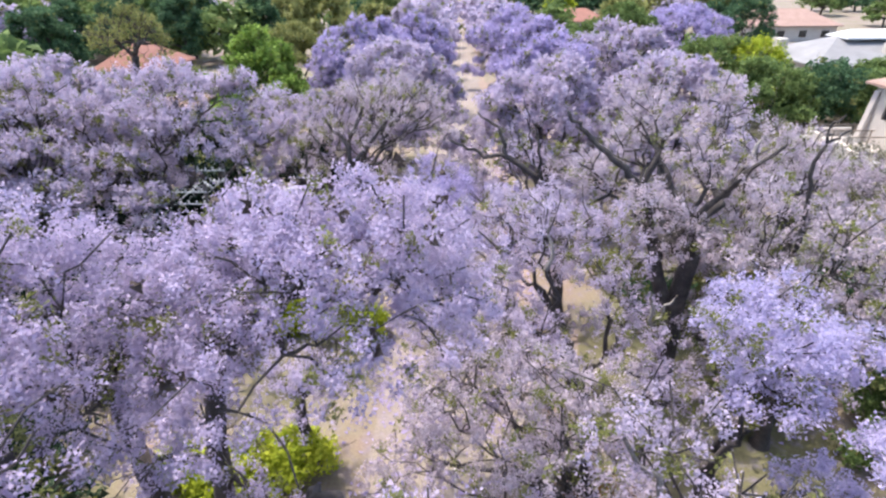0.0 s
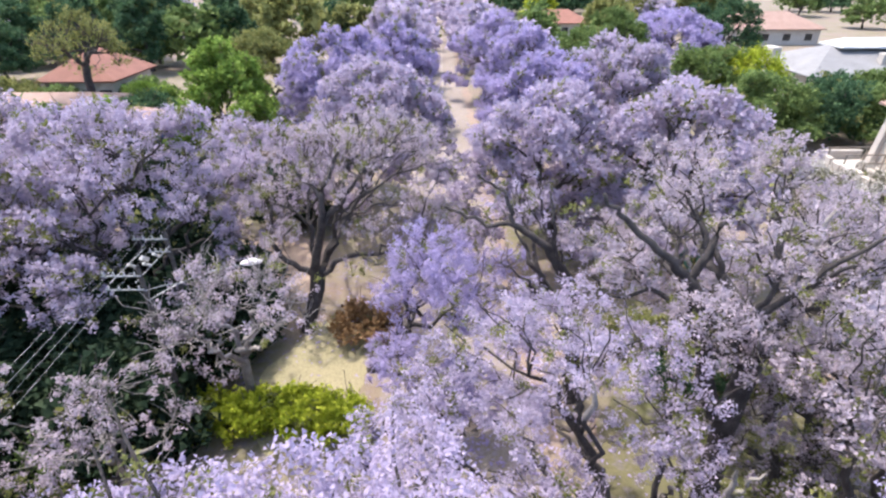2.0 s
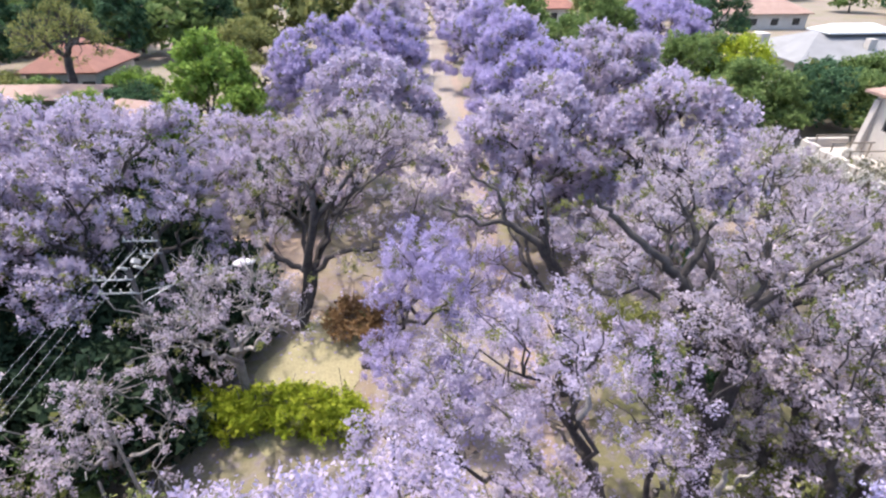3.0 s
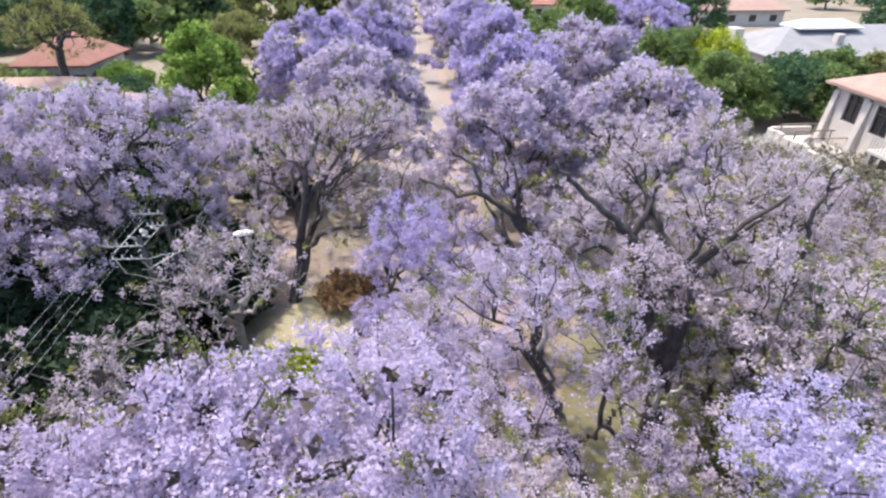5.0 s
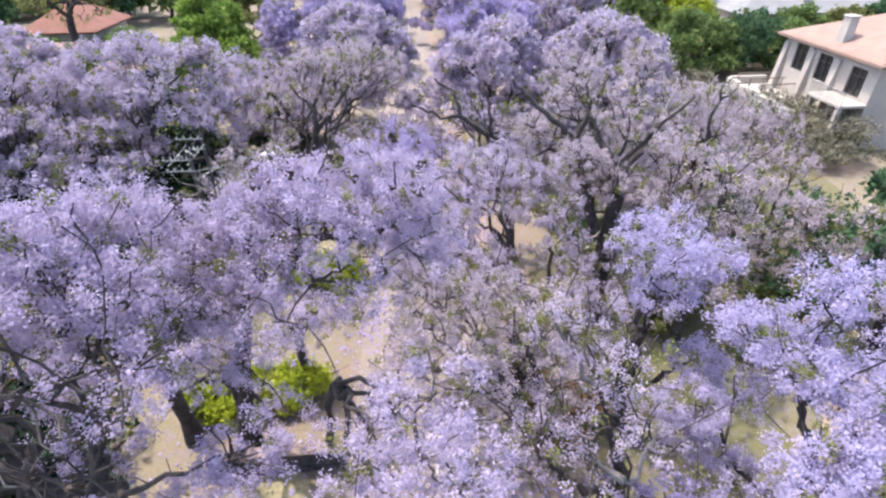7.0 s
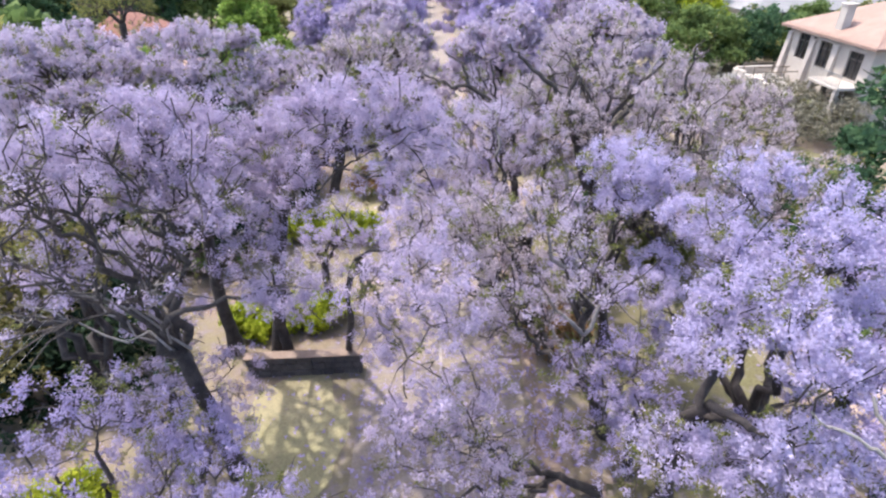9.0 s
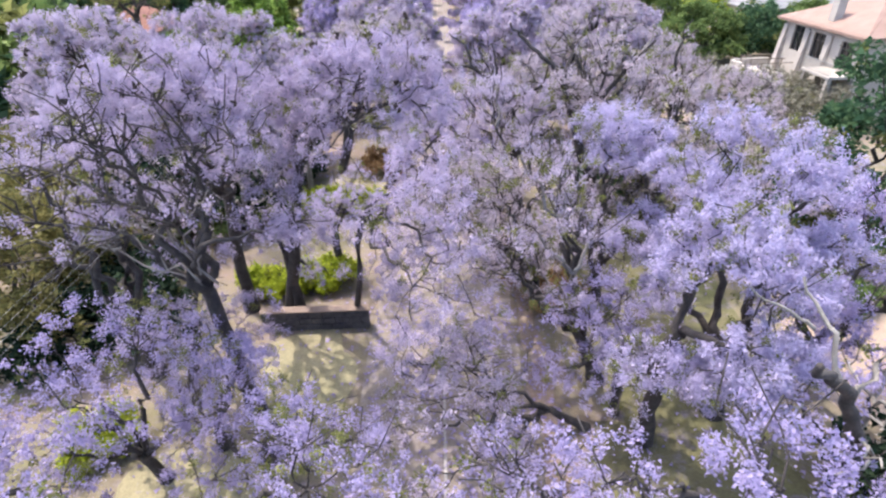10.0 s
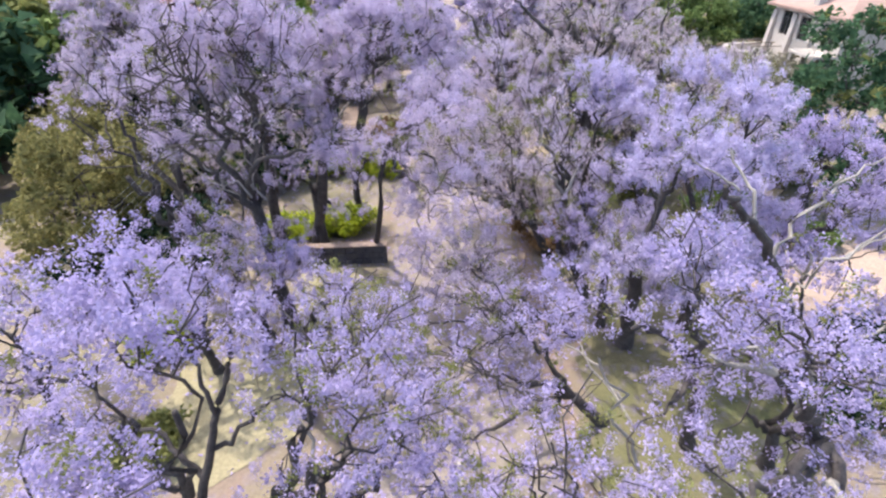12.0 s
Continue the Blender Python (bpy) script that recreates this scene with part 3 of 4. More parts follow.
bare_limbs(verge_tree, (((-7.0, 3.4, 6.0), (-8.2, 1.6, 9.6), 0.043), ((-7.8, 2.2, 8.4), (-6.6, 1.0, 10.0), 0.025), ((-7.2, 3.0, 6.6), (-6.0, 1.2, 9.8), 0.037),
                        ((-6.4, 1.8, 8.8), (-5.2, 0.8, 10.2), 0.022), ((-7.4, 3.2, 6.2), (-9.6, 2.2, 8.6), 0.037), ((-7.6, 3.6, 5.8), (-10.2, 3.8, 8.0), 0.037),
                        ((-8.8, 2.6, 7.8), (-10.2, 1.4, 8.8), 0.022), ((-7.2, 2.6, 5.4), (-8.4, 0.8, 7.6), 0.031), ((-7.8, 1.6, 6.6), (-6.8, 0.2, 8.4), 0.025)), MIDBARK, "grey leafless branch")
crooked(street_tree, ((((7.0, 15.6, 4.2), (6.1, 16.3, 7.2), (5.8, 16.5, 8.2)), 0.26, 0.17), (((5.8, 16.5, 8.2), (5.2, 16.5, 8.8), (3.9, 16.5, 9.9), (3.1, 16.5, 10.8)), 0.15, 0.05),
                      (((5.8, 16.5, 8.2), (6.2, 16.6, 9.5), (6.9, 16.8, 10.7)), 0.13, 0.05), (((6.6, 15.9, 5.8), (8.2, 16.0, 8.2), (9.6, 15.6, 10.0)), 0.15, 0.05),
                      (((8.2, 16.0, 8.2), (8.6, 15.0, 9.6)), 0.08, 0.04)), BARK, "thick dark crooked limb")
crooked(right_tree, ((((11.9, 16.6, 4.6), (11.3, 16.2, 7.4), (10.85, 16.0, 9.1), (11.05, 16.0, 9.9), (11.6, 16.0, 10.3)), 0.10, 0.035), (((11.05, 16.0, 9.9), (11.0, 16.0, 10.4), (11.32, 16.0, 10.75)), 0.05, 0.02)), BARK, "dark crooked bare limb")
crooked(middle_tree, ((((4.4, 20.5, 2.8), (4.2, 20.5, 4.4), (3.7, 20.5, 5.9), (2.6, 20.5, 7.3), (1.6, 20.5, 8.0)), 0.22, 0.11), (((1.6, 20.5, 8.0), (0.5, 20.4, 8.1), (-0.7, 20.5, 8.7)), 0.10, 0.04),
                      (((1.6, 20.5, 8.0), (1.4, 20.5, 9.0), (0.4, 20.5, 9.8)), 0.09, 0.035), (((3.2, 20.5, 6.6), (2.9, 20.3, 8.0), (2.7, 20.5, 9.2)), 0.09, 0.035)), BARK, "dark crooked limb")
crooked(big_left, ((((-5.2, 8.4, 7.6), (-5.4, 8.4, 8.3), (-6.0, 8.2, 8.9), (-6.6, 8.0, 9.8)), 0.12, 0.05), (((-5.1, 8.3, 7.8), (-4.6, 8.3, 8.8), (-4.1, 8.2, 10.2), (-4.2, 8.0, 11.2)), 0.12, 0.04)), BARK, "dark crooked limb")
crooked(far_left, ((((-7.3, 25.2, 0.0), (-6.9, 25.6, 1.6), (-6.7, 25.8, 3.1), (-6.1, 25.8, 5.4), (-6.0, 25.8, 6.9), (-5.2, 26.4, 8.6)), 0.30, 0.09), (((-6.8, 25.8, 2.8), (-8.2, 25.8, 3.8), (-8.5, 25.8, 5.0), (-8.2, 25.9, 6.4)), 0.15, 0.06),
                   (((-6.1, 25.8, 5.4), (-4.9, 25.8, 6.9), (-3.8, 26.2, 8.2)), 0.15, 0.05), (((-6.0, 25.8, 6.7), (-7.1, 26.0, 8.2)), 0.11, 0.05)), BARK, "thick dark crooked limb")
bare_limbs(kerb_tree, (((4.9, 11.6, 6.2), (4.6, 11.3, 7.4), 0.07), ((4.95, 11.55, 6.3), (5.3, 11.4, 7.3), 0.06)), PALEBARK, "short pale forked broken branch")
bare_limbs(near_low, (((5.0, -1.0, 0.3), (2.9, 0.2, 2.2), 0.06), ((4.6, -2.6, 1.2), (3.4, -0.6, 2.6), 0.06), ((4.0, -4.8, 2.0), (2.6, -4.4, 5.6), 0.06)))
bare_limbs(near_mid, (((-3.4, -5.2, 4.2), (-2.2, -4.9, 6.2), 0.05), ((-2.2, -4.9, 6.2), (-2.0, -4.5, 7.2), 0.04), ((-4.2, -5.0, 2.2), (-4.6, -3.4, 6.0), 0.06)))
crooked(near_left, ((((-7.6, -4.9, 0.6), (-7.2, -4.7, 2.0), (-6.7, -4.2, 3.6), (-6.1, -3.9, 5.0), (-5.6, -4.2, 6.6)), 0.15, 0.05), (((-7.2, -4.7, 2.0), (-8.1, -4.3, 3.2), (-9.2, -4.2, 4.0)), 0.10, 0.04),
                    (((-7.0, -4.5, 2.6), (-6.0, -4.3, 3.4), (-5.1, -4.2, 4.4)), 0.08, 0.03), (((-6.6, -4.2, 3.8), (-6.9, -3.8, 5.2), (-7.4, -3.4, 6.2)), 0.07, 0.03)), BARK, "dark leaning limb")
# further along the street
FAR = dict(size=0.098, per=14, dens=1.75, skirt=0.45, wisps=0)
jacaranda(21, -4.6, 39.0, 10.9, 5.4, 5.0, (-6.0, 40), MAUVE, **FAR)
jacaranda(22, 4.7, 32.0, 10.8, 4.6, 4.8, (6.2, 33), MAUVE, **FAR)
jacaranda(23, 12.0, 32.0, 11.2, 5.8, 6.0, None, MAUVE, **FAR)
jacaranda(24, 13.0, 46.0, 11.4, 5.8, 6.0, None, MAUVE, **FAR)
jacaranda(25, 6.6, 42.0, 10.8, 4.6, 5.0, (6.8, 43), BLUE, **FAR)
jacaranda(26, -10.0, 54.5, 11.4, 6.0, 6.0, None, BLUE, **FAR)
jacaranda(27, -5.2, 60.0, 10.8, 5.0, 5.0, (-6.6, 62), BLUE, **FAR)
jacaranda(28, 7.2, 58.0, 11.2, 5.0, 5.4, (7.2, 59), BLUE, **FAR)
jacaranda(29, 6.8, 73.0, 11.4, 5.4, 5.4, (7.2, 73), BLUE, **FAR)
jacaranda(30, -6.4, 79.0, 11.4, 5.6, 5.4, (-7.0, 79), MAUVE, **FAR)
jacaranda(31, -25.5, 30.0, 11.6, 6.2, 6.0, None, MAUVE, leaf_part=0.1, **FAR)
jacaranda(35, 18.8, 25.8, 7.2, 3.9, 3.2, None, GREY, size=0.045, per=30, dens=0.6, wisps=5, girth=1.3, label="half-bare jacaranda with dark crooked twigs and few flowers")
jacaranda(36, 23.6, 32.4, 4.9, 3.4, 2.6, None, GREY, size=0.05, per=28, dens=0.6, wisps=5, girth=1.2, label="half-bare jacaranda with dark crooked twigs and few flowers")

# ---- broad-leaved trees, conifer and shrubs ----
def green_tree(seed, x, y, top, radius, depth, tint, label, name="tree", base=None, **kw):
    kw.setdefault("size", 0.14)
    kw.setdefault("per", 9)
    kw.setdefault("wisps", 1)
    kw.setdefault("dens", 1.25)
    kw.setdefault("clump", 1.15)
    return tree(name, label, "tree", "", seed, x, y, top, radius, depth, base, mats=(tint, OLIVE, BARK), leaf_part=0.04, fine=False, **kw)


def shrub(seed, x, y, top, radius, tint, label, **kw):
    kw.setdefault("size", 0.07)
    kw.setdefault("dens", 1.0)
    kw.setdefault("clump", 0.7)
    ob = tree("shrub", label, "shrub", "", seed, x, y, top, radius, 0.75 * top, None, mats=(tint, OLIVE, BARK), leaf_part=0.05, fork=0.12, limbs=4, fine=False, **kw)
    return ob


green_tree(41, -18.9, 50.0, 10.6, 4.9, 6.2, BRIGHT, "dense bright green broad-leaved tree in the sun", dens=1.9, billow=1.1, edge=2.4, clump=1.0)
green_tree(42, -20.0, 68.0, 9.5, 6.0, 5.0, OLIVE, "soft olive-green garden tree behind the street trees")
green_tree(43, 23.5, 80.0, 11.0, 5.0, 6.5, GREEN, "dark green broad-leaved tree behind the avenue", dens=1.4)
green_tree(44, 16.5, 70.0, 9.6, 4.8, 5.0, GREEN, "green broad-leaved tree behind the avenue")
green_tree(45, 29.0, 64.0, 8.4, 5.2, 5.0, GREEN, "broad green garden tree near the grey-roofed house")
green_tree(46, 33.0, 62.0, 8.0, 3.4, 4.0, LIME, "yellow-green garden tree near the grey-roofed house")
green_tree(47, 30.0, 54.0, 7.4, 5.0, 4.5, GREEN, "broad green garden tree near the grey-roofed house")
green_tree(48, 36.0, 54.0, 7.0, 3.8, 5.0, DARK, "dark green garden tree beside the white house")
green_tree(49, 40.5, 53.5, 5.8, 3.8, 4.2, GREEN, "leafy garden tree beside the white house")
for k, (x, y) in enumerate(((42.0, 60.0), (47.5, 62.0), (53.0, 61.5), (59.0, 62.5), (65.0, 62.0))):
    green_tree(320 + k, x, y, 5.6 + 0.4 * (k % 2), 3.8, 4.2, (DARK, GREEN, OLIVE)[k % 3], "leafy garden tree in front of the grey-roofed house", size=0.16, per=9)
green_tree(50, 18.8, 12.6, 11.2, 3.7, 8.5, DARK, "tall dark green evergreen tree with a dense crown", dens=1.6)
green_tree(51, 34.0, 88.0, 10.0, 8.4, 5.0, BLUE, "jacaranda in bloom among the gardens", "jacaranda_tree")
for k, (x, y) in enumerate(((-64.0, 84.0), (-58.0, 96.0), (-47.0, 94.0), (-70.0, 98.0), (-36.0, 100.0))):
    green_tree(330 + k, x, y, 11.0 + 0.8 * (k % 3), 5.2, 7.5, DARK, "tall dark green garden tree behind a house", size=0.2, per=8)
green_tree(52, 52.0, 104.0, 10.5, 5.5, 7.0, DARK, "dark green tree among the gardens")
green_tree(54, -38.6, 64.5, 11.6, 4.8, 3.0, OLIVE, "airy grey-green tree with a dark forked trunk before a red roof", fork=0.5, dens=0.42, girth=1.5, limbs=3, size=0.12, per=8, wisps=4)
green_tree(55, -31.0, 61.5, 4.4, 3.6, 3.0, DARK, "dark green clipped garden tree by a red roof")
for k, (x, y) in enumerate(((-18.6, 12.1), (-22.0, 16.5), (-17.2, 8.4))):
    green_tree(60 + k, x, y, 7.4, 3.4, 5.0, STRAW, "tall olive-brown bushy tree at the verge", size=0.09, per=14)
# undergrowth and bushes whose leaf colour already holds the shade
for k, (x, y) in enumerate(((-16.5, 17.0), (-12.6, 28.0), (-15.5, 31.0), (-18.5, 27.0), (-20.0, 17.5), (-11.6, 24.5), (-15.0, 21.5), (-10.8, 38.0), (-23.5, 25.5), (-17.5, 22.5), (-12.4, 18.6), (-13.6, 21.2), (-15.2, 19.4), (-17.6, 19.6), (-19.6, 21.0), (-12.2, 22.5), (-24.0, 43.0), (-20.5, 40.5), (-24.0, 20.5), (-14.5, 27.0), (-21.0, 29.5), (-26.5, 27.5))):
    green_tree(70 + k, x, y, 4.6, 3.1, 3.2, DUSK, "dark green undergrowth tree, deep shade put into its leaf colour", size=0.15, dens=1.6, per=9)
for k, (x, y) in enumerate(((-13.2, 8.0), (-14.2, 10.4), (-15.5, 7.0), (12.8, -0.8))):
    green_tree(310 + k, x, y, 3.4, 2.3, 2.6, DUSK, "dark green leafy bush beneath the trees, shade put into its leaf colour", "bush", size=0.12, dens=1.2, per=9)
for k, (x, y) in enumerate(((-11.0, 18.9), (-9.8, 19.4), (-8.2, 19.3), (-7.1, 19.6), (-5.8, 19.2), (-4.6, 18.9))):
    shrub(80 + k, x, y, 1.7, 0.85, LIME, "clipped yellow-green shrub in a row on the verge")
# first shrub is added to stand in for brown shade among the branches
shrub(94, -4.2, 24.6, 2.2, 1.5, DRYLEAF, "shrub of dry reddish-brown leaves beside the street")
shrub(93, 4.3, 9.4, 2.2, 1.5, DRYLEAF, "shrub of dry reddish-brown leaves beside the street")
shrub(90, -8.8, 11.1, 1.6, 0.9, LIME, "yellow-green shrub on the verge")
shrub(91, -5.5, 11.5, 1.7, 0.9, LIME, "yellow-green shrub on the verge")
shrub(92, -7.2, 11.4, 1.4, 0.8, LIME, "yellow-green shrub on the verge")
for k, (x, y) in enumerate(((9.5, 20.5), (12.5, 21.5), (15.5, 14.0), (16.5, 17.5), (10.5, 15.0), (14.0, 11.5), (17.5, 22.0), (8.5, 23.5))):
    shrub(100 + k, x, y, 2.6, 1.7, (DARK, OLIVE, GREEN)[k % 3], "leafy green shrub under the trees")
for k, (x, y) in enumerate(((17.0, 8.5), (20.0, 16.0), (21.5, 17.0), (12.0, -1.0), (14.5, -2.5), (16.5, 0.0), (3.9, -8.0), (-10.5, -2.5), (-12.0, 2.5))):
    shrub(120 + k, x, y, 1.5, 1.0, (GREEN, OLIVE, LIME)[k % 3], "low green shrub on the verge")
for k, (x, y) in enumerate(((27.9, 38.6), (27.8, 41.0), (27.6, 43.4), (28.0, 36.4), (28.2, 34.6), (30.2, 37.4), (30.6, 40.2))):
    shrub(140 + k, x, y, 3.1 if x < 29 else 3.3, 1.4, WHITEFLOWER, "shrub covered in white flowers by the terrace")


for k, (x, y) in enumerate(((29.5, 33.5), (28.0, 30.5), (30.5, 30.0), (31.2, 32.6), (31.0, 35.6), (29.4, 36.6), (25.5, 37.5), (26.5, 45.5), (24.5, 41.0))):
    green_tree(150 + k, x, y, 3.5, 2.1, 2.6, BROWNISH, "twiggy grey-brown bush in front of the terrace", "bush", size=0.09, dens=0.8)


for k, (x, y) in enumerate(((-56.5, 71.0), (-52.5, 70.8), (-60.0, 74.0), (-44.5, 66.6), (-48.5, 67.0), (-34.0, 66.5), (-33.5, 62.5), (-51.5, 63.0), (-57.0, 66.0), (-40.0, 57.0), (-30.5, 48.0), (-34.0, 57.0), (-37.0, 72.0))):
    green_tree(170 + k, x, y, 3.6 + 0.3 * (k % 3), 2.8, 2.8, (GREEN, OLIVE, BRIGHT)[k % 3], "leafy garden bush in front of a house", "bush", size=0.16, per=8)

# ---- houses ----
def facade(bm, x, y0, y1, z0, z1, thick, holes):
    """A wall along y with thickness and openings through it; holes: (y0, y1, z0, z1)."""
    ys = sorted({y0, y1, *(v for h in holes for v in h[:2])})
    zs = sorted({z0, z1, *(v for h in holes for v in h[2:])})
    grid = {(y, z): (bm.verts.new((x, y, z)), bm.verts.new((x + thick, y, z))) for y in ys for z in zs}
    cells = {(a, c) for a in range(len(ys) - 1) for c in range(len(zs) - 1)
             if not any(h[0] <= ys[a] and ys[a + 1] <= h[1] and h[2] <= zs[c] and zs[c + 1] <= h[3] for h in holes)}
    for a, c in sorted(cells):
        ring = [grid[ys[a], zs[c]], grid[ys[a + 1], zs[c]], grid[ys[a + 1], zs[c + 1]], grid[ys[a], zs[c + 1]]]
        bm.faces.new([q[0] for q in reversed(ring)])
        bm.faces.new([q[1] for q in ring])
        for k, (da, dc) in enumerate(((0, -1), (1, 0), (0, 1), (-1, 0))):
            if (a + da, c + dc) not in cells:
                p, q = ring[k], ring[(k + 1) % 4]
                bm.faces.new((p[0], q[0], q[1], p[1]))
    return bm


def hip_roof(bm, x0, x1, y0, y1, z0, z1, inset, lip=0.18):
    """A hipped roof with a thick edge."""
    if x1 - x0 > y1 - y0:
        r = ((x0 + inset, (y0 + y1) / 2, z1), (x1 - inset, (y0 + y1) / 2, z1))
    else:
        r = (((x0 + x1) / 2, y0 + inset, z1), ((x0 + x1) / 2, y1 - inset, z1))
    lo = [bm.verts.new((x, y, z0 - lip)) for x, y in ((x0, y0), (x1, y0), (x1, y1), (x0, y1))]
    up = [bm.verts.new((x, y, z0)) for x, y in ((x0, y0), (x1, y0), (x1, y1), (x0, y1))]
    a, b = bm.verts.new(r[0]), bm.verts.new(r[1])
    bm.faces.new(lo)
    for k in range(4):
        bm.faces.new((lo[k], lo[(k + 1) % 4], up[(k + 1) % 4], up[k]))
    if x1 - x0 > y1 - y0:
        for f in ((up[0], up[1], b, a), (up[1], up[2], b), (up[2], up[3], a, b), (up[3], up[0], a)):
            bm.faces.new(f)
    else:
        for f in ((up[0], up[1], a), (up[1], up[2], b, a), (up[2], up[3], b), (up[3], up[0], a, b)):
            bm.faces.new(f)
    return bm


def roof_rolls(parent, x0, x1, y0, y1, z0, z1, pitch, material):
    """Raised tile courses across one slope that faces -x."""
    n = int((y1 - y0) / pitch)
    for k in range(n):
        y = y0 + (k + 0.5) * pitch
        cut = min(1.0, (min(y - y0, y1 - y) + 0.2) / (x1 - x0))
        v, f = tubes([(np.array([[x0 - 0.02, y, z0 + 0.02], [x0 + (x1 - x0) * cut, y, z0 + (z1 - z0) * cut + 0.02]]), [0.02, 0.02])], 5)
        mesh_np("tile_roll", v, f, material, parent)


def white_house():
    h = tagged(new("house"), "white two-storey house with a terracotta tiled roof and dark tall openings", "house")
    x0, x1, y0, y1 = 32.6, 44.0, 32.2, 42.7
    wins = [(39.8, 41.3, 3.9, 6.0), (36.85, 38.4, 3.8, 5.85), (33.2, 34.8, 3.7, 5.75)]
    part("wall", facade(bmesh.new(), x0, y0, y1, 0, 6.3, 0.35, wins), PLASTER, h)
    for y in (y0, y1 - 0.35):
        part("wall", box(bmesh.new(), x0 + 0.35, x1, y, y + 0.35, 0, 6.3), PLASTER, h)
    part("wall", box(bmesh.new(), x1 - 0.35, x1, y0 + 0.35, y1 - 0.35, 0, 6.3), PLASTER, h)
    roof = part("roof", hip_roof(bmesh.new(), x0 - 0.65, x1 + 0.65, y0 - 0.65, y1 + 0.65, 6.48, 9.0, 5.2), TERRA, h, "faded terracotta tiled roof")
    roof_rolls(roof, x0 - 0.65, (x0 + x1) / 2, y0 - 0.65, y1 + 0.65, 6.48, 9.0, 0.42, TERRA)
    for a, b, c, d in wins:
        w = part("window", box(bmesh.new(), x0 + 0.2, x0 + 0.24, a, b, c, d), GLASS, h, "dark glazed opening")
        bm = bmesh.new()
        for y in (a + 0.04, (a + b) / 2, b - 0.04):
            box(bm, x0 + 0.12, x0 + 0.2, y - 0.03, y + 0.03, c, d)
        for z in (c + 0.04, d - 0.6, d - 0.04):
            box(bm, x0 + 0.11, x0 + 0.19, a, b, z - 0.03, z + 0.03)
        part("window_frame", bm, POLEWOOD, w)
        part("lintel", box(bmesh.new(), x0 - 0.05, x0, a - 0.15, b + 0.15, d, d + 0.16, 0.02), PLASTER, w)
    bm = bmesh.new()
    bmesh.ops.create_cone(bm, cap_ends=True, segments=20, radius1=0.3, radius2=0.3, depth=0.1, matrix=Matrix.Translation((x0 - 0.02, 39.1, 5.6)) @ Matrix.Rotation(radians(90), 4, "Y") @ Matrix.Diagonal((1.3, 0.8, 1, 1)))
    part("round_window", bm, GLASS, h, "small oval window")
    ch = part("chimney", box(bmesh.new(), 32.75, 33.45, 36.8, 37.6, 6.2, 8.7, 0.03), PLASTER, h, "white plastered chimney")
    part("chimney_cap", box(bmesh.new(), 32.67, 33.53, 36.72, 37.68, 8.7, 8.82, 0.03), PLASTER, ch)
    for y in (35.9, 38.85, 42.2):
        bm = bmesh.new()
        box(bm, x0 - 0.75, x0, y, y + 0.55, 0, 5.9)
        for q in bm.verts:
            if q.co.z > 3 and q.co.x < x0 - 0.1:
                q.co.x = x0 - 0.15
        bmesh.ops.bevel(bm, geom=list(bm.edges), offset=0.04, segments=1, affect="EDGES")
        part("buttress", bm, PLASTER, h, "white sloping buttress")
    bx = x0 - 2.0
    part("balcony", box(bmesh.new(), bx, x0, y0, 35.8, 3.32, 3.55, 0.03), PLASTER, h, "white balcony slab")
    for k in range(14):
        y = y0 + 0.06 + k * 0.265
        part("baluster", box(bmesh.new(), bx + 0.06, bx + 0.1, y, y + 0.04, 3.55, 4.42), STEEL, h)
    part("handrail", box(bmesh.new(), bx + 0.04, bx + 0.12, y0, 35.8, 4.42, 4.49), STEEL, h)
    for y in (y0 + 0.1, 35.3):
        part("column", box(bmesh.new(), bx + 0.05, bx + 0.4, y, y + 0.35, 0, 3.32, 0.03), PLASTER, h)
    return h


def terrace():
    t = tagged(new("terrace"), "white walled garden terrace with a stone parapet beside the house", "terrace")
    x0, x1, y0, y1 = 28.8, 32.55, 35.85, 44.0
    part("slab", box(bmesh.new(), x0, x1, y0, y1, 0, 1.9, 0.04), PLASTER, t)
    for k in range(8):
        part("parapet_block", box(bmesh.new(), x0, x0 + 0.3, y0 + 1.02 * k, y0 + 1.02 * k + 0.9, 1.9, 2.6 - 0.08 * (k % 3), 0.04), PLASTER, t)
    part("parapet_wall", box(bmesh.new(), x0 + 0.3, x1, y1 - 0.3, y1, 1.9, 2.6, 0.04), PLASTER, t)
    for y in (39.4, 41.2, 43.0):
        part("beam", box(bmesh.new(), x0 + 0.4, x1 - 0.05, y, y + 0.07, 3.02, 3.1), WOOD, t)
        for x in (x0 + 0.5, x1 - 0.35):
            part("post", box(bmesh.new(), x, x + 0.08, y, y + 0.07, 1.9, 3.02), WOOD, t)
    return t


def garden_house(label, x0, x1, y0, y1, eave, ridge, inset, wall, roof_mat, n_win):
    h = tagged(new("house"), label, "house")
    part("wall", box(bmesh.new(), x0, x1, y0, y1, 0, eave), wall, h)
    part("roof", hip_roof(bmesh.new(), x0 - 0.7, x1 + 0.7, y0 - 0.7, y1 + 0.7, eave + 0.15, ridge, inset), roof_mat, h)
    for k in range(n_win):
        x = x0 + (x1 - x0) * (k + 0.5) / n_win
        w = part("window", box(bmesh.new(), x - 0.75, x + 0.75, y0 - 0.03, y0 + 0.1, 0.9, 2.2), GLASS, h, "dark window")
        part("window_frame", box(bmesh.new(), x - 0.85, x + 0.85, y0 - 0.06, y0 - 0.032, 2.2, 2.32), PLASTER, w)
    return h


